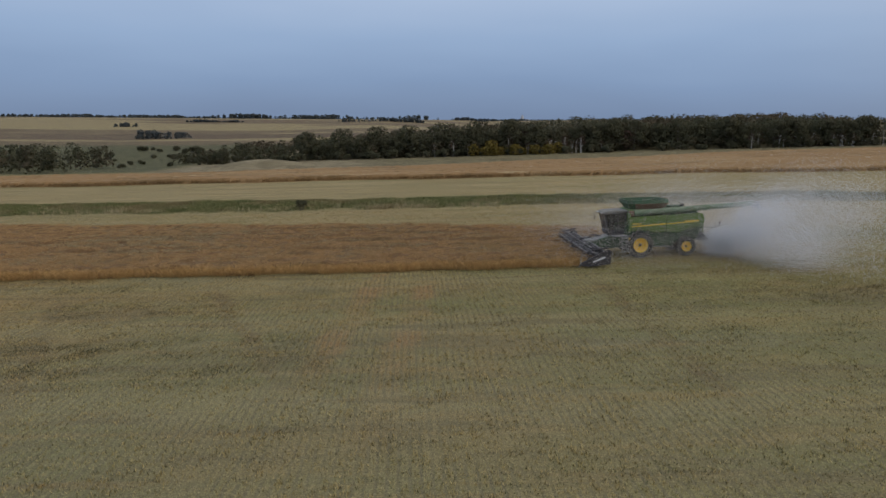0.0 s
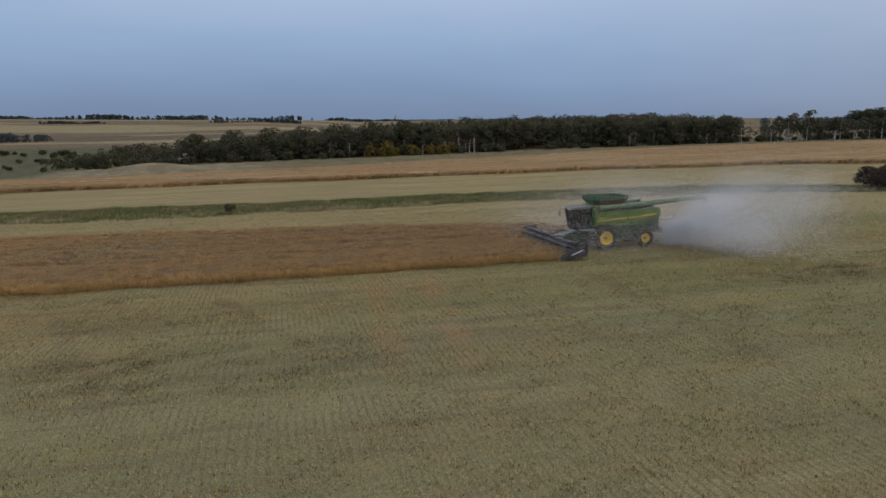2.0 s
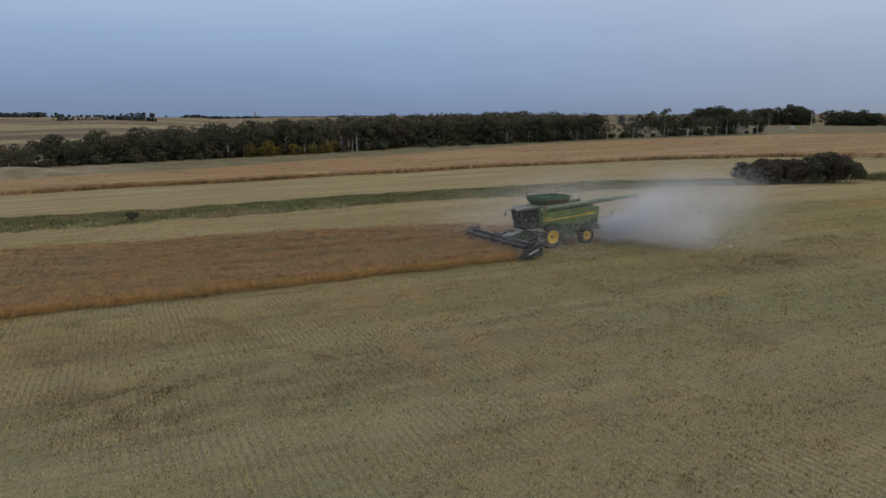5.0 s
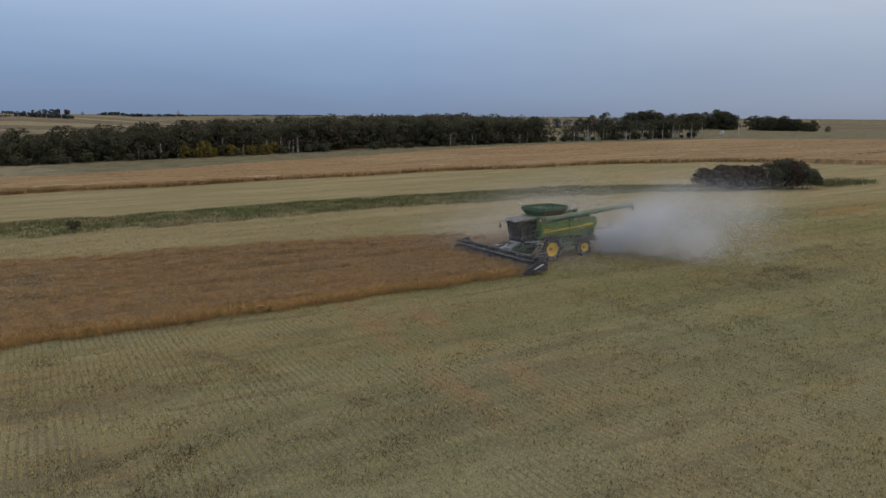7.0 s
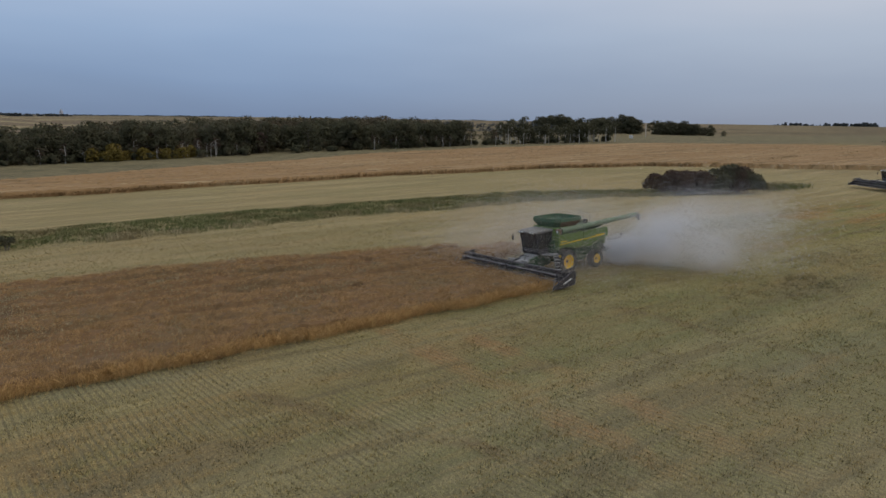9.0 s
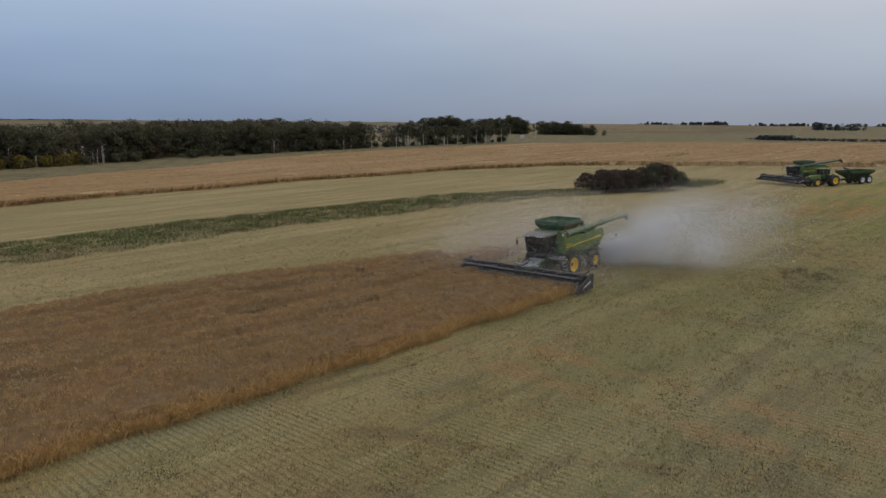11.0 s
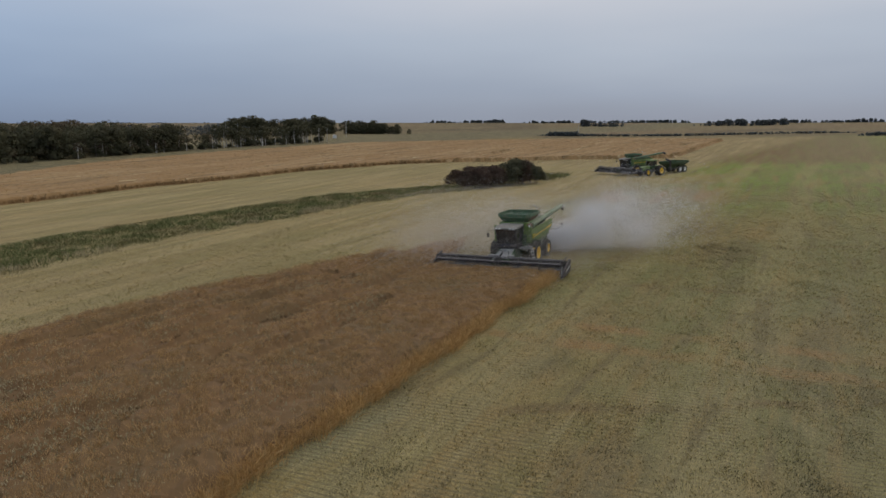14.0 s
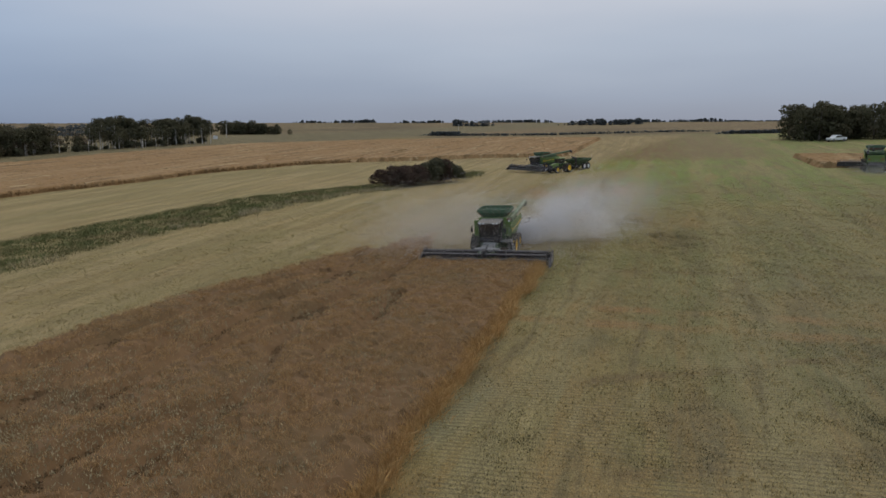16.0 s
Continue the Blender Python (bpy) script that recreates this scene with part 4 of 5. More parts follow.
def wheel(parent, x, y, r, rim, width, rim_mat, lugs=20, side=1):
    """A lugged tyre round a dished rim; side is the way its face looks."""
    bm = bmesh.new()
    w = width / 2
    lathe(bm, [(rim, -w * 0.75), (rim + 0.03, -w * 0.92), (r * 0.9, -w), (r * 0.97, -w * 0.86), (r * 0.975, 0), (r * 0.97, w * 0.86), (r * 0.9, w), (rim + 0.03, w * 0.92), (rim, w * 0.75)], (0, 0, 0), 28, False)
    for i in range(lugs):
        for s in (-1, 1):
            a = 2 * math.pi * (i + (0.25 if s > 0 else -0.25)) / lugs
            t = Matrix.Rotation(-a, 3, "Y") @ Matrix.Rotation(0.6 * s, 3, "X")
            box(bm, (0.98 * r * math.cos(a), s * w * 0.5, 0.98 * r * math.sin(a)), (0.06 * r / 0.9, w * 1.0, 0.07), 0, t)
    hub = bmesh.new()
    lathe(hub, [(0.05, -0.12 - w), (0.12 * r, -w * 0.6), (0.12 * r, w * 0.45), (0.05, w * 0.5)], (0, 0, 0), 12)
    ob = part("wheel", hub, m_black, parent)
    bm2 = bmesh.new()
    lathe(bm2, [(0.16 * r, -0.1), (0.18 * r, w * 0.25), (0.32 * r, w * 0.3), (rim * 0.55, w * 0.18), (rim * 0.86, w * 0.35), (rim * 0.9, w * 0.78), (rim * 1.04, w * 0.86), (rim * 1.04, w * 0.7)], (0, 0, 0), 28, False)
    lathe(bm2, [(0.03, w * 0.3), (0.16 * r, w * 0.3), (0.18 * r, w * 0.22)], (0, 0, 0), 16)
    for i in range(8):
        a = 2 * math.pi * i / 8
        box(bm2, (0.25 * r * math.cos(a), w * 0.32, 0.25 * r * math.sin(a)), (0.05, 0.05, 0.05), 0)
    if side < 0:
        bmesh.ops.scale(bm2, vec=(1, -1, 1), verts=bm2.verts)
        bmesh.ops.reverse_faces(bm2, faces=bm2.faces)
    ob.location = (x, y, r)
    part("tyre", bm, m_tyre, ob, "dusty black lugged tyre")
    part("rim", bm2, rim_mat, ob, "bright yellow steel rim" if rim_mat is m_yellow else "pale steel rim")
    return ob


def header_unit(parent, half, x0):
    """A wide draper header with its reel; x0 is where its back frame stands."""
    bm = bmesh.new()
    box(bm, (x0, 0, 1.04), (0.16, 2 * half, 0.14), 0.02)
    box(bm, (x0, 0, 0.42), (0.16, 2 * half, 0.14), 0.02)
    slab(bm, [(x0 - 0.03, 0.4), (x0 + 0.03, 0.4), (x0 + 0.03, 1.0), (x0 - 0.03, 1.0)], -half, half, 0)
    for i in range(11):
        y = -half + 2 * half * i / 10
        box(bm, (x0 - 0.1, y, 0.72), (0.1, 0.08, 0.7), 0.01)
    h = part("header", bm, m_black, parent, "black draper header with a wide reel")
    for y0, y1 in ((-half + 0.2, -0.9), (0.9, half - 0.2)):
        bm = bmesh.new()
        slab(bm, [(x0 + 0.05, 0.5), (x0 + 1.15, 0.2), (x0 + 1.15, 0.25), (x0 + 0.05, 0.56)], y0, y1, 0)
        k = int((y1 - y0) / 0.3)
        for i in range(k):
            y = y0 + (i + 0.5) * (y1 - y0) / k
            slab(bm, [(x0 + 0.06, 0.56), (x0 + 1.12, 0.26), (x0 + 1.12, 0.285), (x0 + 0.06, 0.59)], y - 0.025, y + 0.025, 0)
        part("draper_belt", bm, m_canvas, h, "dark slatted canvas belt")
    bm = bmesh.new()
    slab(bm, [(x0 + 0.05, 0.45), (x0 + 1.2, 0.2), (x0 + 1.2, 0.24), (x0 + 0.05, 0.6)], -0.85, 0.85, 0.01)
    part("feed_belt", bm, m_canvas, h, "dusty dark feed belt")
    bm = bmesh.new()
    box(bm, (x0 + 1.2, 0, 0.2), (0.12, 2 * half, 0.05), 0)
    for i in range(int(half * 2 / 0.1524)):
        y = -half + 0.08 + 0.1524 * i
        slab(bm, [(x0 + 1.24, 0.18), (x0 + 1.42, 0.205), (x0 + 1.24, 0.225)], y - 0.015, y + 0.015, 0)
    part("cutter_bar", bm, m_steel, h, "worn steel cutter bar with guards")
    # the reel in two halves
    rx, rz, rr = x0 + 0.85, 0.95, 0.44
    for y0, y1 in ((-half + 0.35, -0.12), (0.12, half - 0.35)):
        bm = bmesh.new()
        tube(bm, (rx, y0, rz), (rx, y1, rz), 0.12, 0.12, 10)
        reel = part("reel", bm, m_black, h, "black pick-up reel with bats and tines")
        for j in range(4):
            arms = bmesh.new()
            y = y0 + (y1 - y0) * j / 3
            for i in range(6):
                a = 2 * math.pi * i / 6 + 0.3
                tube(arms, (rx, y, rz), (rx + rr * math.cos(a), y, rz + rr * math.sin(a)), 0.025, 0.02, 4)
            for i in range(6):
                a, b = 2 * math.pi * i / 6 + 0.3, 2 * math.pi * (i + 1) / 6 + 0.3
                tube(arms, (rx + 0.8 * rr * math.cos(a), y, rz + 0.8 * rr * math.sin(a)), (rx + 0.8 * rr * math.cos(b), y, rz + 0.8 * rr * math.sin(b)), 0.02, 0.02, 4)
            hoop = [(rx + rr * math.cos(2 * math.pi * i / 14), y, rz + rr * math.sin(2 * math.pi * i / 14)) for i in range(15)]
            pipe(arms, hoop, 0.03, 4)
            part("reel_spider", arms, m_black, reel)
        for i in range(6):
            a = 2 * math.pi * i / 6 + 0.3
            bx, bz = rx + rr * math.cos(a), rz + rr * math.sin(a)
            bat = bmesh.new()
            tube(bat, (bx, y0, bz), (bx, y1, bz), 0.028, 0.028, 6)
            k = int((y1 - y0) / 0.16)
            for q in range(k):
                y = y0 + (q + 0.5) * (y1 - y0) / k
                tube(bat, (bx, y, bz), (bx - 0.03, y, bz - 0.24), 0.007, 0.005, 3)
            part("bat", bat, m_bat, reel)
    for y in (-half + 0.22, 0.0, half - 0.22):
        bm = bmesh.new()
        box(bm, (x0 + 0.4, y, 1.3), (1.15, 0.1, 0.13), 0.02, Matrix.Rotation(0.18, 3, "Y"))
        tube(bm, (x0 + 0.05, y, 0.95), (x0 + 0.55, y, 1.25), 0.035, 0.035, 6)
        part("reel_support", bm, m_black, h)
    for s in (-1, 1):
        bm = bmesh.new()
        slab(bm, [(x0 - 0.25, 0.25), (x0 + 1.3, 0.12), (x0 + 1.95, 0.2), (x0 + 1.75, 0.42), (x0 + 0.9, 0.85), (x0 - 0.1, 1.3), (x0 - 0.35, 1.18)], s * half - 0.07, s * half + 0.07, 0.025)
        end = part("end_shield", bm, m_black, h, "black pointed crop divider")
        bm = bmesh.new()
        slab(bm, [(x0 + 0.1, 0.72), (x0 + 0.95, 0.42), (x0 + 1.0, 0.48), (x0 + 0.15, 0.8)], s * half + s * 0.075 - 0.004, s * half + s * 0.075 + 0.004, 0)
        part("decal", bm, m_white, end, "white stripe decal")
        bm = bmesh.new()
        pipe(bm, [(x0 + 1.55, s * (half - 0.05), 0.95), (x0 + 1.75, s * (half - 0.05), 0.9), (x0 + 1.85, s * (half - 0.02), 0.15), (x0 + 2.0, s * (half - 0.02), 0.1)], 0.025, 6)
        part("divider_rod", bm, m_grey, end, "bent pale steel rod")
    bm = bmesh.new()
    for i in range(3):
        pipe(bm, [(x0 - 0.1, -0.6 + 0.6 * i, 1.25), (x0 - 0.3, -0.5 + 0.5 * i, 1.55), (x0 - 0.9, -0.3 + 0.3 * i, 1.5)], 0.03, 5)
    part("hose", bm, m_black, h)
    bm = bmesh.new()
    box(bm, (x0 - 0.05, 0, 1.27), (0.3, 2.2, 0.12), 0.02)
    box(bm, (x0 + 0.2, 0.3, 1.2), (0.35, 0.5, 0.2), 0.03)
    part("centre_cover", bm, m_grey, h, "dusty pale cover over the feed opening")
    return h


def combine(m, label, auger_turn=None, group="combines", lift=0.0):
    """A combine harvester. x is ahead, y its left side; the front axle stands over the origin."""
    ob = thing("combine_harvester", m, label, "combine harvester", group)
    # chassis and rear hood
    bm = bmesh.new()
    slab(bm, [(1.0, 1.3), (0.9, 2.6), (-4.6, 2.9), (-4.9, 2.2), (-4.5, 1.25), (-2.4, 1.0), (-0.9, 0.95), (0.5, 1.0)], -1.25, 1.25, 0.05)
    part("body", bm, m_green_dark, ob, "threshing body in shade-darkened green")
    for s in (1, -1):
        front = [(0.68, 1.95), (0.75, 3.02), (-1.98, 3.1), (-1.98, 1.86), (-1.2, 1.8), (-0.75, 1.95), (0.0, 2.03)]
        rear = [(-2.02, 1.86), (-2.02, 3.1), (-4.55, 3.22), (-4.82, 3.1), (-4.9, 2.6), (-4.72, 2.18), (-3.9, 2.06), (-2.9, 1.78)]
        for outline, lab in ((front, "green side panel beside the cab"), (rear, "green rear side panel")):
            bm = bmesh.new()
            slab(bm, outline, s * 1.6, s * 1.68, 0.03)
            bmesh.ops.translate(bm, verts=[v for v in bm.verts if v.co.z < 2.3], vec=(0, -s * 0.12, 0))
            pan = part("side_panel", bm, m_green, ob, lab)
            bm = bmesh.new()
            xs = (0.62, -1.95) if outline is front else (-2.05, -4.45)
            za, zb = (2.28, 2.43) if outline is front else (2.43, 2.57)
            slab(bm, [(xs[0], za), (xs[1], zb), (xs[1], zb + 0.1), (xs[0], za + 0.06)], s * 1.692 - 0.006, s * 1.692 + 0.006, 0)
            part("stripe", bm, m_yellow, pan, "yellow stripe decal")
            bm = bmesh.new()
            if outline is front:
                for i in range(5):
                    box(bm, (0.5 - 0.14 * i, s * 1.69, 2.52), (0.09, 0.012, 0.09), 0)
            else:
                slab(bm, [(-3.4, 2.62), (-4.4, 2.66), (-4.4, 2.7), (-3.4, 2.67)], s * 1.69 - 0.006, s * 1.69 + 0.006, 0)
            part("lettering_bars", bm, m_yellow, pan)
            bm = bmesh.new()
            xh = -0.6 if outline is front else -3.2
            box(bm, (xh, s * 1.66, 1.98 if outline is front else 2.12), (0.22, 0.03, 0.05), 0.01)
            part("panel_latch", bm, m_black, pan)
        bm = bmesh.new()
        slab(bm, [(0.6, 3.02), (0.6, 3.35), (-4.3, 3.4), (-4.6, 3.2), (-1.9, 3.1)], s * 1.25 - 0.02, s * 1.25 + 0.02, 0)
        part("deck_side", bm, m_green_dark, ob)
    bm = bmesh.new()
    box(bm, (-3.3, 0, 3.2), (2.4, 2.4, 0.5), 0.1)
    box(bm, (-3.4, -0.6, 3.5), (1.2, 0.9, 0.25), 0.05)
    part("engine_deck", bm, m_green_dark, ob, "dark engine deck behind the tank")
    bm = bmesh.new()
    tube(bm, (-2.6, -0.9, 3.4), (-2.6, -0.9, 4.05), 0.09, 0.08, 10)
    tube(bm, (-3.6, 0.4, 3.4), (-3.6, 0.4, 3.8), 0.17, 0.17, 12)
    part("exhaust", bm, m_black, ob)
    # grain tank and its flared extension
    bm = bmesh.new()
    box(bm, (-0.75, 0, 3.2), (2.9, 2.5, 0.7), 0.05)
    part("tank_base", bm, m_green, ob)
    bm = bmesh.new()
    mid = [(0.78, -1.12), (0.78, 1.12), (0.32, 1.46), (-1.85, 1.46), (-2.32, 1.12), (-2.32, -1.12), (-1.85, -1.46), (0.32, -1.46)]
    lo8 = [(0.45, -0.8), (0.45, 0.8), (0.1, 1.05), (-1.7, 1.05), (-2.0, 0.8), (-2.0, -0.8), (-1.7, -1.05), (0.1, -1.05)]
    rings = [[bm.verts.new((x, y, z)) for x, y in pts] for pts, z in ((lo8, 3.5), (mid, 3.98), (mid, 4.24))]
    inner = [[bm.verts.new((-0.67 + (x + 0.67) * k, y * k, z)) for x, y in mid] for k, z in ((0.975, 4.24), (0.975, 3.99))]
    inner.append([bm.verts.new((-0.67 + (x + 0.67) * 0.95, y * 0.95, 3.54)) for x, y in lo8])
    rings += inner
    for k, (a, b) in enumerate(zip(rings[:-1], rings[1:])):
        for i in range(8):
            bm.faces.new((a[i], a[(i + 1) % 8], b[(i + 1) % 8], b[i])).material_index = 1 if k == 0 and i in (2, 3, 4, 6, 7) else 0
    bm.faces.new(rings[-1])
    bmesh.ops.recalc_face_normals(bm, faces=bm.faces)
    tank_me = bpy.data.meshes.new("tank_extension")
    bm.to_mesh(tank_me)
    bm.free()
    tank_me.materials.append(m_green_tank)
    tank_me.materials.append(m_rust)
    tank = part("tank_extension", tank_me, None, ob, "flared green grain tank extension, open on top")
    bm = bmesh.new()
    tube(bm, (-0.7, 0.0, 3.4), (-0.3, 0.0, 4.0), 0.14, 0.12, 10)
    box(bm, (-0.28, 0, 4.02), (0.35, 0.3, 0.14), 0.03)
    part("filling_auger", bm, m_green_dark, tank)
    # cab
    bm = bmesh.new()
    slab(bm, [(0.85, 1.55), (2.05, 1.55), (2.25, 1.8), (2.2, 2.0), (0.8, 2.0)], -0.9, 0.9, 0.04)
    cab = part("cab", bm, m_black, ob, "dark cab floor and sill under large windows")
    bm = bmesh.new()
    slab(bm, [(0.62, 3.3), (2.35, 3.22), (2.62, 3.26), (2.6, 3.36), (2.1, 3.46), (0.7, 3.5)], -0.98, 0.98, 0.05)
    part("roof", bm, m_roof, cab, "dust-covered grey cab roof")
    for s in (-1, 1):
        for a, b, rr in (((2.15, s * 0.84, 2.0), (2.42, s * 0.88, 3.28), 0.05), ((0.85, s * 0.88, 2.0), (0.78, s * 0.9, 3.3), 0.08), ((1.45, s * 0.9, 2.0), (1.42, s * 0.92, 3.28), 0.035)):
            bm = bmesh.new()
            tube(bm, a, b, rr, rr, 6)
            part("pillar", bm, m_black, cab)
        bm = bmesh.new()
        tube(bm, (0.85, s * 0.88, 2.0), (2.15, s * 0.84, 2.0), 0.04, 0.04, 6)
        part("door_sill", bm, m_black, cab)
    bm = bmesh.new()
    slab(bm, [(2.16, 2.02), (2.18, 2.02), (2.43, 3.24), (2.41, 3.24)], -0.82, 0.82, 0)
    part("windscreen", bm, m_glass, cab, "tall dark windscreen")
    for s in (-1, 1):
        bm = bmesh.new()
        slab(bm, [(0.9, 2.03), (2.12, 2.03), (2.36, 3.24), (0.84, 3.26)], s * 0.88 - 0.008, s * 0.88 + 0.008, 0)
        part("side_window", bm, m_glass, cab, "dark tinted side glass")
    bm = bmesh.new()
    box(bm, (1.15, 0, 2.2), (0.55, 0.55, 0.35), 0.08)
    box(bm, (0.95, 0, 2.65), (0.16, 0.52, 0.75), 0.06)
    part("seat", bm, m_canvas, cab, "empty dark cab seat")
    bm = bmesh.new()
    pipe(bm, [(1.75, 0, 1.9), (1.62, 0, 2.45)], 0.04, 6)
    lathe(bm, [(0.17, -0.015), (0.2, 0), (0.17, 0.015)], (1.62, 0, 2.5), 14)
    part("steering_column", bm, m_black, cab)
    bm = bmesh.new()
    box(bm, (0.72, 0, 2.65), (0.12, 1.9, 1.5), 0.02)
    part("cab_back", bm, m_green_dark, cab)
    bm = bmesh.new()
    for y in (-0.75, -0.45, 0.45, 0.75):
        box(bm, (2.62, y, 3.3), (0.05, 0.18, 0.09), 0.02)
    part("work_light", bm, m_white, cab, "clear roof lamps, switched off")
    for s in (-1, 1):
        bm = bmesh.new()
        pipe(bm, [(2.45, s * 0.9, 3.2), (2.68, s * 1.45, 3.1), (2.68, s * 1.45, 2.9)], 0.02, 5)
        box(bm, (2.66, s * 1.45, 2.76), (0.06, 0.2, 0.36), 0.03)
        part("mirror", bm, m_black, cab)
    # the green frame left and right of the cab
    for s in (-1, 1):
        bm = bmesh.new()
        slab(bm, [(0.66, 1.9), (0.78, 1.9), (0.78, 3.3), (0.66, 3.3)], min(s * 0.95, s * 1.66), max(s * 0.95, s * 1.66), 0.02)
        part("front_panel", bm, m_green, ob)
    bm = bmesh.new()
    box(bm, (0.45, 1.45, 3.28), (0.65, 0.35, 0.42), 0.04)
    part("auger_saddle", bm, m_rust, ob, "dusty yellow-brown gearbox of the unloading auger")
    bm = bmesh.new()
    box(bm, (0.78, 1.5, 3.3), (0.03, 0.14, 0.2), 0)
    part("marker_plate", bm, m_white, ob)
    # platform, rails and ladder
    bm = bmesh.new()
    box(bm, (1.35, 1.35, 1.62), (1.2, 0.85, 0.06), 0.01)
    plat = part("platform", bm, m_steel, ob, "steel boarding platform beside the cab")
    bm = bmesh.new()
    pipe(bm, [(1.9, 1.75, 1.65), (1.9, 1.75, 2.6), (0.9, 1.75, 2.6), (0.9, 1.75, 1.65)], 0.02, 6)
    pipe(bm, [(1.9, 1.75, 2.15), (0.9, 1.75, 2.15)], 0.016, 6)
    part("handrail", bm, m_green_dark, plat)
    bm = bmesh.new()
    for x in (0.92, 1.38):
        tube(bm, (x, 1.78, 1.62), (x, 2.02, 0.45), 0.025, 0.025, 5)
    for i in range(5):
        f = i / 4
        box(bm, (1.15, 1.79 + 0.22 * f, 1.5 - 1.0 * f), (0.46, 0.2, 0.04), 0.005)
    part("ladder", bm, m_grey, plat, "dusty pale ladder with five treads")
    bm = bmesh.new()
    box(bm, (0.82, 1.84, 1.45), (0.06, 0.2, 0.14), 0.01)
    part("reflector", bm, m_yellow, plat)
    # feeder house
    bm = bmesh.new()
    slab(bm, [(0.7, 1.5), (1.2, 1.75), (3.85, 1.0), (3.85, 0.35), (0.7, 0.75)], -0.75, 0.75, 0.03)
    part("feeder_house", bm, m_green_dark, ob, "feeder house in shade-darkened green, sloping to the header")
    bm = bmesh.new()
    slab(bm, [(1.3, 1.78), (3.7, 1.1), (3.7, 1.04), (1.3, 1.7)], -0.6, 0.6, 0.01)
    part("feeder_cover", bm, m_grey, ob, "dusty pale feeder cover")
    # axles and wheels
    bm = bmesh.new()
    tube(bm, (0, -1.7, 0.95), (0, 1.7, 0.95), 0.17, 0.17, 10)
    box(bm, (-0.2, 0, 1.0), (0.5, 2.0, 0.5), 0.05)
    part("front_axle", bm, m_green_dark, ob)
    bm = bmesh.new()
    tube(bm, (-3.55, -1.5, 0.72), (-3.55, 1.5, 0.72), 0.11, 0.11, 10)
    box(bm, (-3.55, 0, 0.95), (0.35, 0.5, 0.6), 0.05)
    part("rear_axle", bm, m_green_dark, ob)
    for s in (1, -1):
        wheel(ob, 0.0, s * 1.68, 0.95, 0.53, 0.74, m_yellow, 22, s)
        wheel(ob, -3.55, s * 1.5, 0.72, 0.37, 0.52, m_yellow, 18, s)
    bm = bmesh.new()
    box(bm, (-1.7, 1.2, 0.98), (1.5, 0.5, 0.45), 0.06)
    box(bm, (-2.0, 0, 0.85), (1.8, 1.6, 0.4), 0.06)
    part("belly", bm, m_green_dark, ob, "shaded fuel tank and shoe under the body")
    bm = bmesh.new()
    box(bm, (-1.7, 1.47, 0.74), (1.3, 0.06, 0.06), 0.01)
    part("guard_bar", bm, m_steel, ob)
    # straw chopper and rear frame
    bm = bmesh.new()
    slab(bm, [(-4.3, 1.5), (-4.9, 1.7), (-5.35, 1.3), (-5.5, 1.12), (-4.9, 1.05), (-4.3, 1.15)], -1.1, 1.1, 0.03)
    part("straw_chopper", bm, m_black, ob, "black straw chopper with its spreader tail")
    bm = bmesh.new()
    for y in (-0.9, -0.3, 0.3, 0.9):
        slab(bm, [(-5.2, 1.02), (-5.95, 1.2), (-6.0, 1.12), (-5.2, 0.95)], y - 0.03, y + 0.03, 0)
    slab(bm, [(-5.2, 1.1), (-6.0, 1.22), (-6.0, 1.25), (-5.2, 1.14)], -1.1, 1.1, 0)
    part("spreader", bm, m_black, ob)
    bm = bmesh.new()
    slab(bm, [(-4.85, 1.7), (-4.9, 2.9), (-4.98, 2.9), (-4.95, 1.7)], -1.3, 1.3, 0.02)
    part("rear_hood", bm, m_green, ob)
    for s in (-1, 1):
        bm = bmesh.new()
        pipe(bm, [(-4.8, s * 1.55, 2.15), (-5.3, s * 1.95, 2.12), (-5.75, s * 2.3, 2.3), (-5.75, s * 2.3, 2.45)], 0.018, 5)
        pipe(bm, [(-4.95, s * 1.2, 2.2), (-5.05, s * 1.3, 2.75)], 0.015, 5)
        box(bm, (-5.75, s * 2.3, 2.52), (0.08, 0.16, 0.18), 0.02)
        arm = part("lamp_arm", bm, m_black, ob)
        bm = bmesh.new()
        box(bm, (-5.8, s * 2.3, 2.52), (0.02, 0.12, 0.12), 0.005)
        part("warning_lamp", bm, m_red, arm, "red warning lamp")
        bm = bmesh.new()
        box(bm, (-4.99, s * 0.95, 2.2), (0.03, 0.22, 0.14), 0.01)
        part("tail_lamp", bm, m_red, ob, "red tail lamp")
    bm = bmesh.new()
    pipe(bm, [(-2.5, 1.15, 3.4), (-2.5, 1.15, 4.4), (-2.75, 0.4, 4.6), (-3.2, 0.4, 4.5), (-3.4, 1.0, 4.3), (-3.4, 1.0, 3.45)], 0.026, 5)
    pipe(bm, [(-2.5, 1.15, 3.9), (-3.2, 1.0, 3.8)], 0.016, 5)
    pipe(bm, [(-2.75, 0.4, 4.45), (-2.75, 0.4, 3.5)], 0.016, 5)
    part("rear_rail", bm, m_grey, ob, "bent steel handrail by the engine deck")
    # unloading auger
    if auger_turn is None:
        a, b = Vector((0.3, 1.5, 3.32)), Vector((-8.71, 1.35, 3.78))
    else:
        a = Vector((0.3, 1.4, 3.4))
        b = a + Vector((6.0 * math.cos(auger_turn), 6.0 * math.sin(auger_turn), 1.15))
    d = (b - a).normalized()
    bm = bmesh.new()
    tube(bm, a, b, 0.21, 0.19, 14)
    tube(bm, a + d * 5.2, a + d * 5.35, 0.24, 0.24, 14)
    tube(bm, a + d * 2.3, a + d * 2.42, 0.235, 0.235, 14)
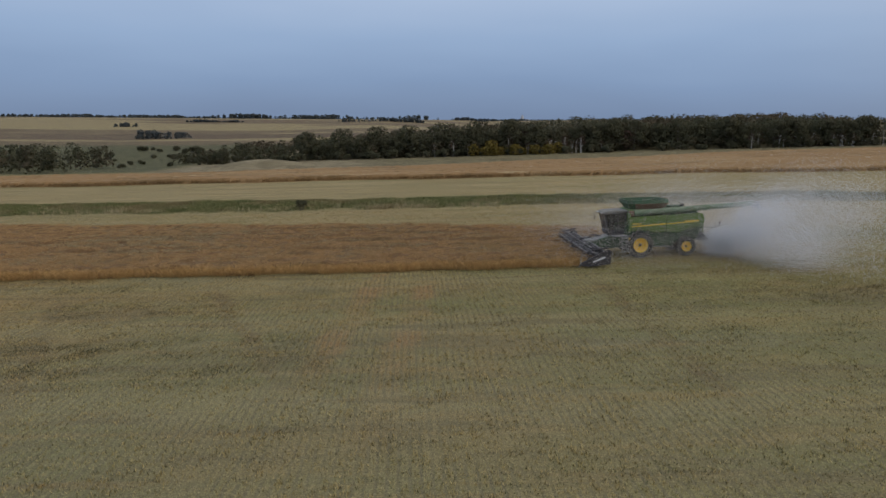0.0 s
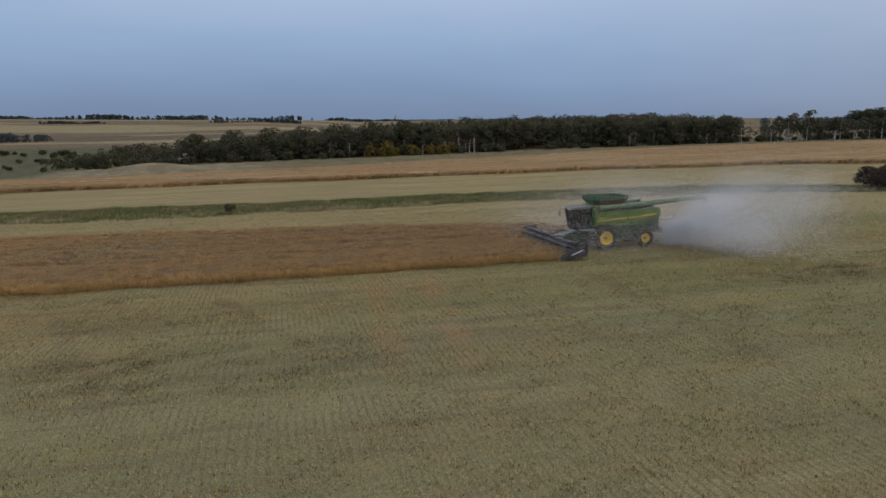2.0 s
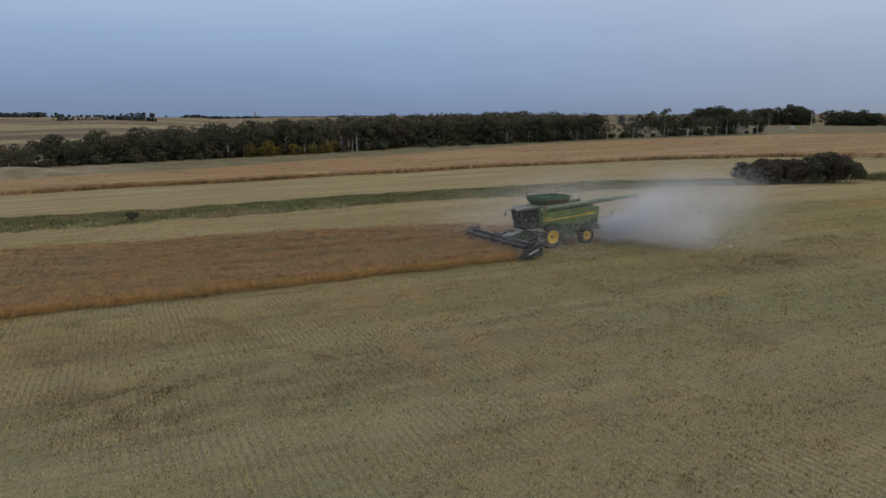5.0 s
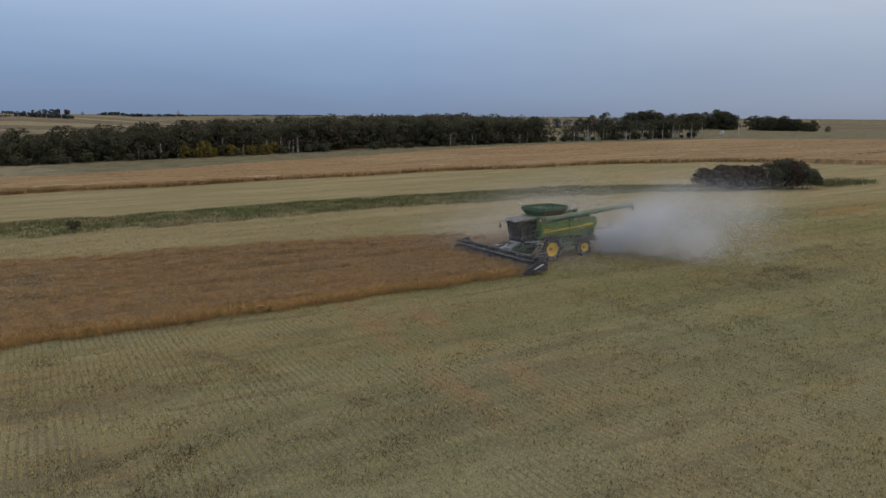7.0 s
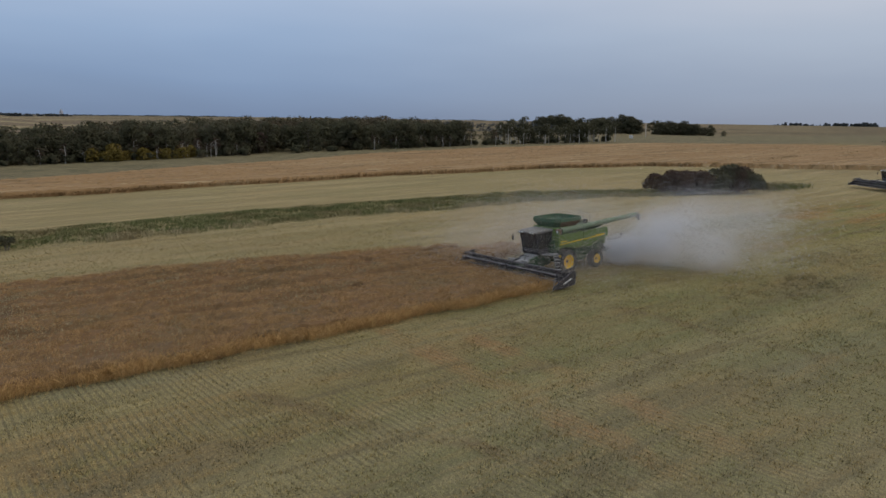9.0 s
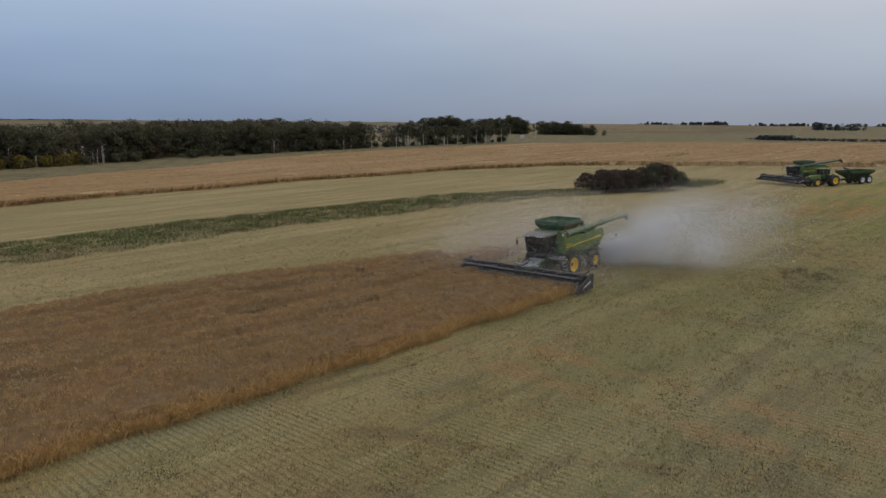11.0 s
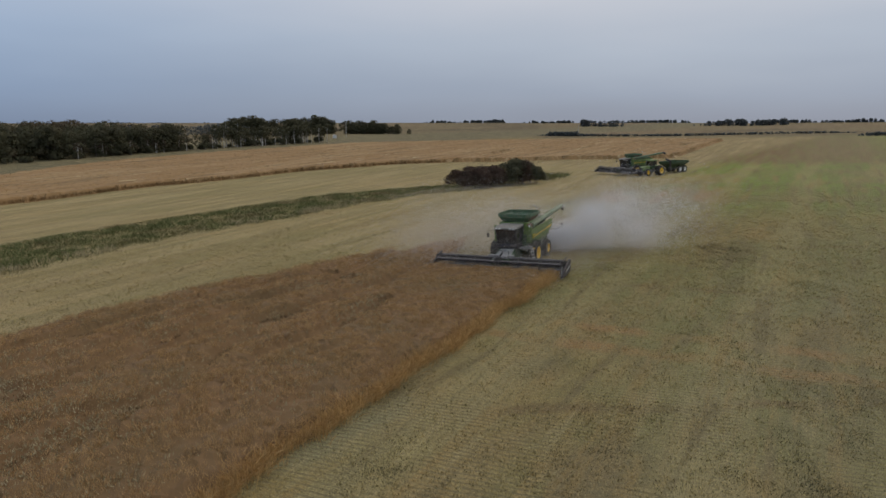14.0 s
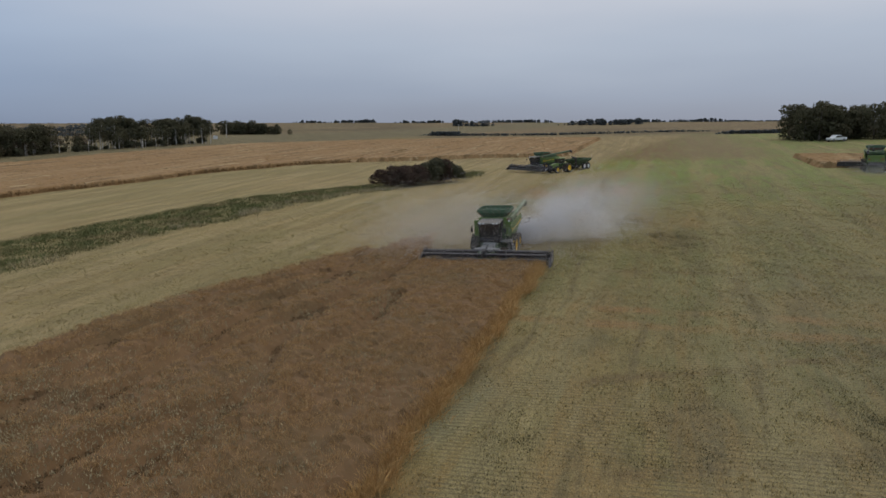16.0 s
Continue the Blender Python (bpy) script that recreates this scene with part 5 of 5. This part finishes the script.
    tube(bm, a - d * 0.1, a + d * 0.25, 0.27, 0.25, 14)
    auger = part("unloading_auger", bm, m_auger, ob, "long pale green unloading auger tube")
    bm = bmesh.new()
    tube(bm, b - d * 0.05, b + d * 0.3 + Vector((0, 0, -0.08)), 0.21, 0.21, 12)
    tube(bm, b + d * 0.25 + Vector((0, 0, -0.04)), b + d * 0.5 + Vector((0, 0, -0.48)), 0.2, 0.15, 12)
    part("spout", bm, m_black, auger, "black rubber discharge spout")
    header_unit(ob, 5.6, 3.47).location.z = lift
    return ob


def tractor(m):
    ob = thing("tractor", m, "green row-crop tractor with yellow wheels hitched to a grain cart", "tractor")
    bm = bmesh.new()
    slab(bm, [(0.6, 1.1), (0.6, 2.05), (2.6, 1.95), (3.05, 1.75), (3.1, 1.1)], -0.45, 0.45, 0.1)
    part("bonnet", bm, m_green, ob)
    bm = bmesh.new()
    box(bm, (1.2, 0, 0.95), (4.2, 0.6, 0.5), 0.06)
    box(bm, (3.4, 0, 0.85), (0.6, 1.0, 0.5), 0.05)
    part("chassis", bm, m_black, ob)
    bm = bmesh.new()
    slab(bm, [(3.07, 1.2), (3.12, 1.2), (3.07, 1.7), (3.03, 1.7)], -0.35, 0.35, 0)
    part("grille", bm, m_black, ob)
    bm = bmesh.new()
    slab(bm, [(-0.95, 1.3), (0.65, 1.3), (0.75, 1.9), (0.55, 1.95), (-0.95, 1.95)], -0.75, 0.75, 0.04)
    cab = part("cab", bm, m_green_dark, ob)
    bm = bmesh.new()
    box(bm, (-0.15, 0, 3.08), (1.9, 1.7, 0.2), 0.08)
    part("roof", bm, m_green, cab, "green cab roof")
    for s in (-1, 1):
        for x, xt in ((0.65, 0.6), (-0.2, -0.2), (-0.95, -0.9)):
            bm = bmesh.new()
            tube(bm, (x, s * 0.74, 1.9), (xt, s * 0.76, 3.02), 0.045, 0.045, 6)
            part("pillar", bm, m_black, cab)
    bm = bmesh.new()
    box(bm, (-0.15, 0, 2.48), (1.5, 1.44, 1.04), 0.03)
    part("glazing", bm, m_glass, cab, "dark cab glass")
    for s in (-1, 1):
        bm = bmesh.new()
        slab(bm, [(-1.75, 1.6), (-1.5, 2.0), (-0.9, 2.15), (-0.2, 2.0), (-0.2, 1.9), (-0.9, 2.05), (-1.45, 1.9)], min(s * 0.75, s * 1.35), max(s * 0.75, s * 1.35), 0.02)
        part("fender", bm, m_green, ob)
        wheel(ob, -0.95, s * 1.15, 0.98, 0.58, 0.55, m_yellow, 20, s)
        wheel(ob, -0.95, s * 1.85, 0.98, 0.58, 0.5, m_yellow, 20, s)
        wheel(ob, 2.15, s * 1.0, 0.75, 0.42, 0.45, m_yellow, 18, s)
    bm = bmesh.new()
    tube(bm, (0.75, -0.62, 1.7), (0.75, -0.62, 3.0), 0.08, 0.06, 8)
    part("exhaust", bm, m_black, ob)
    bm = bmesh.new()
    box(bm, (-2.2, 0, 0.6), (1.2, 0.15, 0.12), 0.02)
    part("drawbar", bm, m_black, ob)
    return ob


def grain_cart(m):
    ob = thing("grain_cart", m, "dark green grain cart with pale wheels behind the tractor", "grain cart")
    bm = bmesh.new()
    lo, hi = [(1.2, -0.5), (1.2, 0.5), (-1.8, 0.5), (-1.8, -0.5)], [(2.6, -1.7), (2.6, 1.7), (-3.2, 1.7), (-3.2, -1.7)]
    rings = [[bm.verts.new((x, y, z)) for x, y in pts] for pts, z in ((lo, 0.9), (hi, 2.05), (hi, 2.45))]
    rings += [[bm.verts.new((x * 0.98, y * 0.97, z)) for x, y in pts] for pts, z in ((hi, 2.45), (hi, 2.05), (lo, 1.0))]
    for a, b in zip(rings[:-1], rings[1:]):
        for i in range(4):
            bm.faces.new((a[i], a[(i + 1) % 4], b[(i + 1) % 4], b[i]))
    bm.faces.new(rings[-1])
    bm.faces.new(rings[0][::-1])
    bmesh.ops.recalc_face_normals(bm, faces=bm.faces)
    part("hopper", bm, m_green_dark, ob, "open dark green hopper")
    bm = bmesh.new()
    for x in (2.3, 1.2, 0.1, -1.0, -2.1, -3.0):
        for s in (-1, 1):
            box(bm, (x, s * 1.73, 2.25), (0.08, 0.06, 0.4), 0.01)
    part("rib", bm, m_green_dark, ob)
    bm = bmesh.new()
    for s in (-1, 1):
        box(bm, (-0.3, s * 0.5, 0.85), (5.2, 0.15, 0.25), 0.02)
    pipe(bm, [(2.3, 0.5, 0.85), (4.4, 0.0, 0.6)], 0.08, 6)
    pipe(bm, [(2.3, -0.5, 0.85), (4.4, 0.0, 0.6)], 0.08, 6)
    part("frame", bm, m_black, ob)
    for s in (-1, 1):
        for x in (-0.5, -2.1):
            wheel(ob, x, s * 1.4, 0.72, 0.42, 0.5, m_white, 18, s)
    bm = bmesh.new()
    tube(bm, (2.5, 1.2, 0.8), (2.9, 1.5, 2.7), 0.2, 0.2, 12)
    tube(bm, (2.9, 1.5, 2.7), (2.7, 0.3, 3.0), 0.2, 0.2, 12)
    part("cart_auger", bm, m_black, ob, "folded dark auger at the front of the cart")
    return ob


def pickup(m):
    ob = thing("pickup_truck", m, "white crew-cab pickup truck parked in the field", "pickup truck")
    bm = bmesh.new()
    slab(bm, [(2.9, 0.5), (2.95, 0.95), (2.8, 1.12), (1.5, 1.2), (0.8, 1.85), (-0.9, 1.9), (-1.2, 1.25), (-2.95, 1.2), (-2.95, 0.55), (-2.2, 0.5)], -0.95, 0.95, 0.06)
    body = part("body", bm, m_white, ob, "white painted body")
    for s in (-1, 1):
        bm = bmesh.new()
        slab(bm, [(1.25, 1.25), (0.75, 1.75), (-0.02, 1.8), (-0.02, 1.25)], s * 0.955 - 0.01, s * 0.955 + 0.01, 0)
        slab(bm, [(-0.1, 1.25), (-0.1, 1.8), (-0.85, 1.8), (-1.05, 1.25)], s * 0.955 - 0.01, s * 0.955 + 0.01, 0)
        part("side_window", bm, m_glass, body, "dark side glass")
        for x in (1.85, -1.85):
            wheel(ob, x, s * 0.85, 0.4, 0.24, 0.28, m_grey, 14, s)
    bm = bmesh.new()
    box(bm, (2.98, 0, 0.62), (0.12, 1.8, 0.2), 0.03)
    box(bm, (-2.98, 0, 0.6), (0.12, 1.8, 0.18), 0.03)
    part("bumper", bm, m_steel, ob)
    bm = bmesh.new()
    box(bm, (-2.08, 0, 1.23), (1.6, 1.6, 0.05), 0.01)
    part("bed_cover", bm, m_black, ob)
    for s in (-1, 1):
        bm = bmesh.new()
        box(bm, (-2.97, s * 0.85, 0.95), (0.04, 0.14, 0.3), 0.01)
        part("tail_lamp", bm, m_red, ob)
        bm = bmesh.new()
        box(bm, (2.9, s * 0.75, 0.95), (0.1, 0.3, 0.18), 0.02)
        part("headlamp", bm, m_grey, ob)
    return ob


def stand(x, y, turn, dz=0.0):
    """A pose on the ground that follows its slope, x to the given heading."""
    e = 0.6
    n = Vector((-(float(level(x + e, y)) - float(level(x - e, y))) / (2 * e), -(float(level(x, y + e)) - float(level(x, y - e))) / (2 * e), 1)).normalized()
    f = Vector((math.cos(radians(turn)), math.sin(radians(turn)), 0))
    f = (f - n * f.dot(n)).normalized()
    s = n.cross(f)
    m = Matrix((f, s, n)).transposed().to_4x4()
    m.translation = (x, y, float(level(x, y)) + dz)
    return m


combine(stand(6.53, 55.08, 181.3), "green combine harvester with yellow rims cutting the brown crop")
combine(stand(90.6, 64.6, 146) @ Matrix.Scale(0.9, 4), "green combine harvester unloading into a grain cart", auger_turn=radians(122), lift=0.35)
combine(stand(85.5, 5.2, -12), "green combine harvester seen from behind, cutting a brown block")
tractor(stand(87.9, 60.2, 152) @ Matrix.Scale(0.9, 4))
grain_cart(stand(94.1, 57.3, 153) @ Matrix.Scale(0.9, 4))
pickup(stand(178.5, -8.2, 122))

# ---------------------------------------------------------------- dust in the air
def dusty(name, low, high):
    """Fine specks that scatter light to both sides."""
    n = Net(name, 1.0)
    n.bsdf.inputs["Specular IOR Level"].default_value = 0.0
    dust_c = n.mix(n.island(), low, high)
    n.put(n.bsdf.inputs["Base Color"], dust_c)
    tl = n.t.nodes.new("ShaderNodeBsdfTranslucent")
    n.t.links.new(dust_c, tl.inputs["Color"])
    mx = n.t.nodes.new("ShaderNodeMixShader")
    mx.inputs[0].default_value = 0.5
    n.t.links.new(n.bsdf.outputs[0], mx.inputs[1])
    n.t.links.new(tl.outputs[0], mx.inputs[2])
    n.t.links.new(mx.outputs[0], n.t.nodes["Material Output"].inputs["Surface"])
    return n.mat


m_dust = dusty("airborne_dust", (0.76, 0.77, 0.79), (0.89, 0.89, 0.905))
m_haze = dusty("thin_dust", (0.72, 0.67, 0.61), (0.84, 0.785, 0.72))


def motes(name, puffs, size, seed, label, material):
    """Specks of dust: each puff is (x, y, height, spread x, y, z, how many)."""
    r = np.random.default_rng(seed)
    pts = []
    for x, y, h, sx_, sy_, sz_, k in puffs:
        p = np.stack([x + sx_ * r.normal(0, 1, k), y + sy_ * r.normal(0, 1, k), h + sz_ * r.normal(0, 1, k)], -1)
        p[:, 2] = np.abs(p[:, 2] - 0.1) + 0.1
        p[:, 2] += level(p[:, 0], p[:, 1])
        pts.append(p)
    p = np.concatenate(pts)
    k = len(p)
    d = r.normal(0, 1, (k, 3, 3))
    d /= np.linalg.norm(d, axis=2)[..., None]
    v = p[:, None, :] + d * size * r.uniform(0.6, 1.4, (k, 1, 1))
    me = bpy.data.meshes.new(name)
    me.vertices.add(3 * k)
    me.vertices.foreach_set("co", v.astype(np.float32).ravel())
    me.loops.add(3 * k)
    me.loops.foreach_set("vertex_index", np.arange(3 * k, dtype=np.int32))
    me.polygons.add(k)
    me.polygons.foreach_set("loop_start", np.arange(0, 3 * k, 3, dtype=np.int32))
    me.update()
    me.materials.append(material)
    return tagged(new(name, me), label, "dust cloud", kind="stuff")


rd = random.Random(41)
puffs = []
# billows from the chopper, drifting back and towards the open field
for i in range(80):
    f = rd.random() ** 1.15
    wide = 0.55 + 0.95 * f * rd.uniform(0.6, 1.3)
    tall = 0.9 + 4.2 * min(1, 1.8 * f) * rd.random()
    puffs.append((12.7 + 4.2 * f + rd.gauss(0, 0.3 + 0.9 * f), 54.4 - 10.8 * f + rd.gauss(0, 0.3 + 1.6 * f), tall, wide, wide, wide * 0.8, int(8400 * (1.25 - 0.75 * f) * rd.uniform(0.5, 1.4))))
# thinner veil to the lee and over the uncut side
for i in range(22):
    f = rd.random()
    puffs.append((11 + 6.5 * f, 58 - 17 * f + 6 * f * rd.random() + rd.gauss(0, 2), 1.0 + 4.2 * rd.random(), 1.7, 1.9, 1.2, 2400))
for i in range(14):
    puffs.append((13 + rd.gauss(0, 1.6), 58 + rd.gauss(0, 2.2), 1.2 + 2.8 * rd.random(), 1.3, 1.3, 0.9, 2000))
motes("dust_plume", puffs, 0.0195, 42, "pale grey dust and chaff blown from the back of the combine", m_dust)
haze = []
for i in range(30):
    a, q = rd.uniform(0, 6.28), abs(rd.gauss(0, 1))
    haze.append((10 + 7.0 * q * math.cos(a), 59.5 + 6.0 * q * math.sin(a), rd.uniform(0.5, 4.2), 2.4, 2.4, 1.3, 7600))
for i in range(26):
    haze.append((rd.uniform(0, 16), rd.uniform(44, 66), rd.uniform(0.3, 2.6), 3.0, 3.2, 1.1, 3700))
motes("drifting_dust", haze, 0.0212, 43, "thin haze of dust drifting over the cut field", m_haze)
motes("far_dust", [(78.5, 6.5, 0.8, 1.6, 2.2, 0.6, 7000), (74, 4, 0.8, 2.4, 2.4, 0.6, 6000)], 0.03, 44, "low white dust behind a distant combine", m_dust)
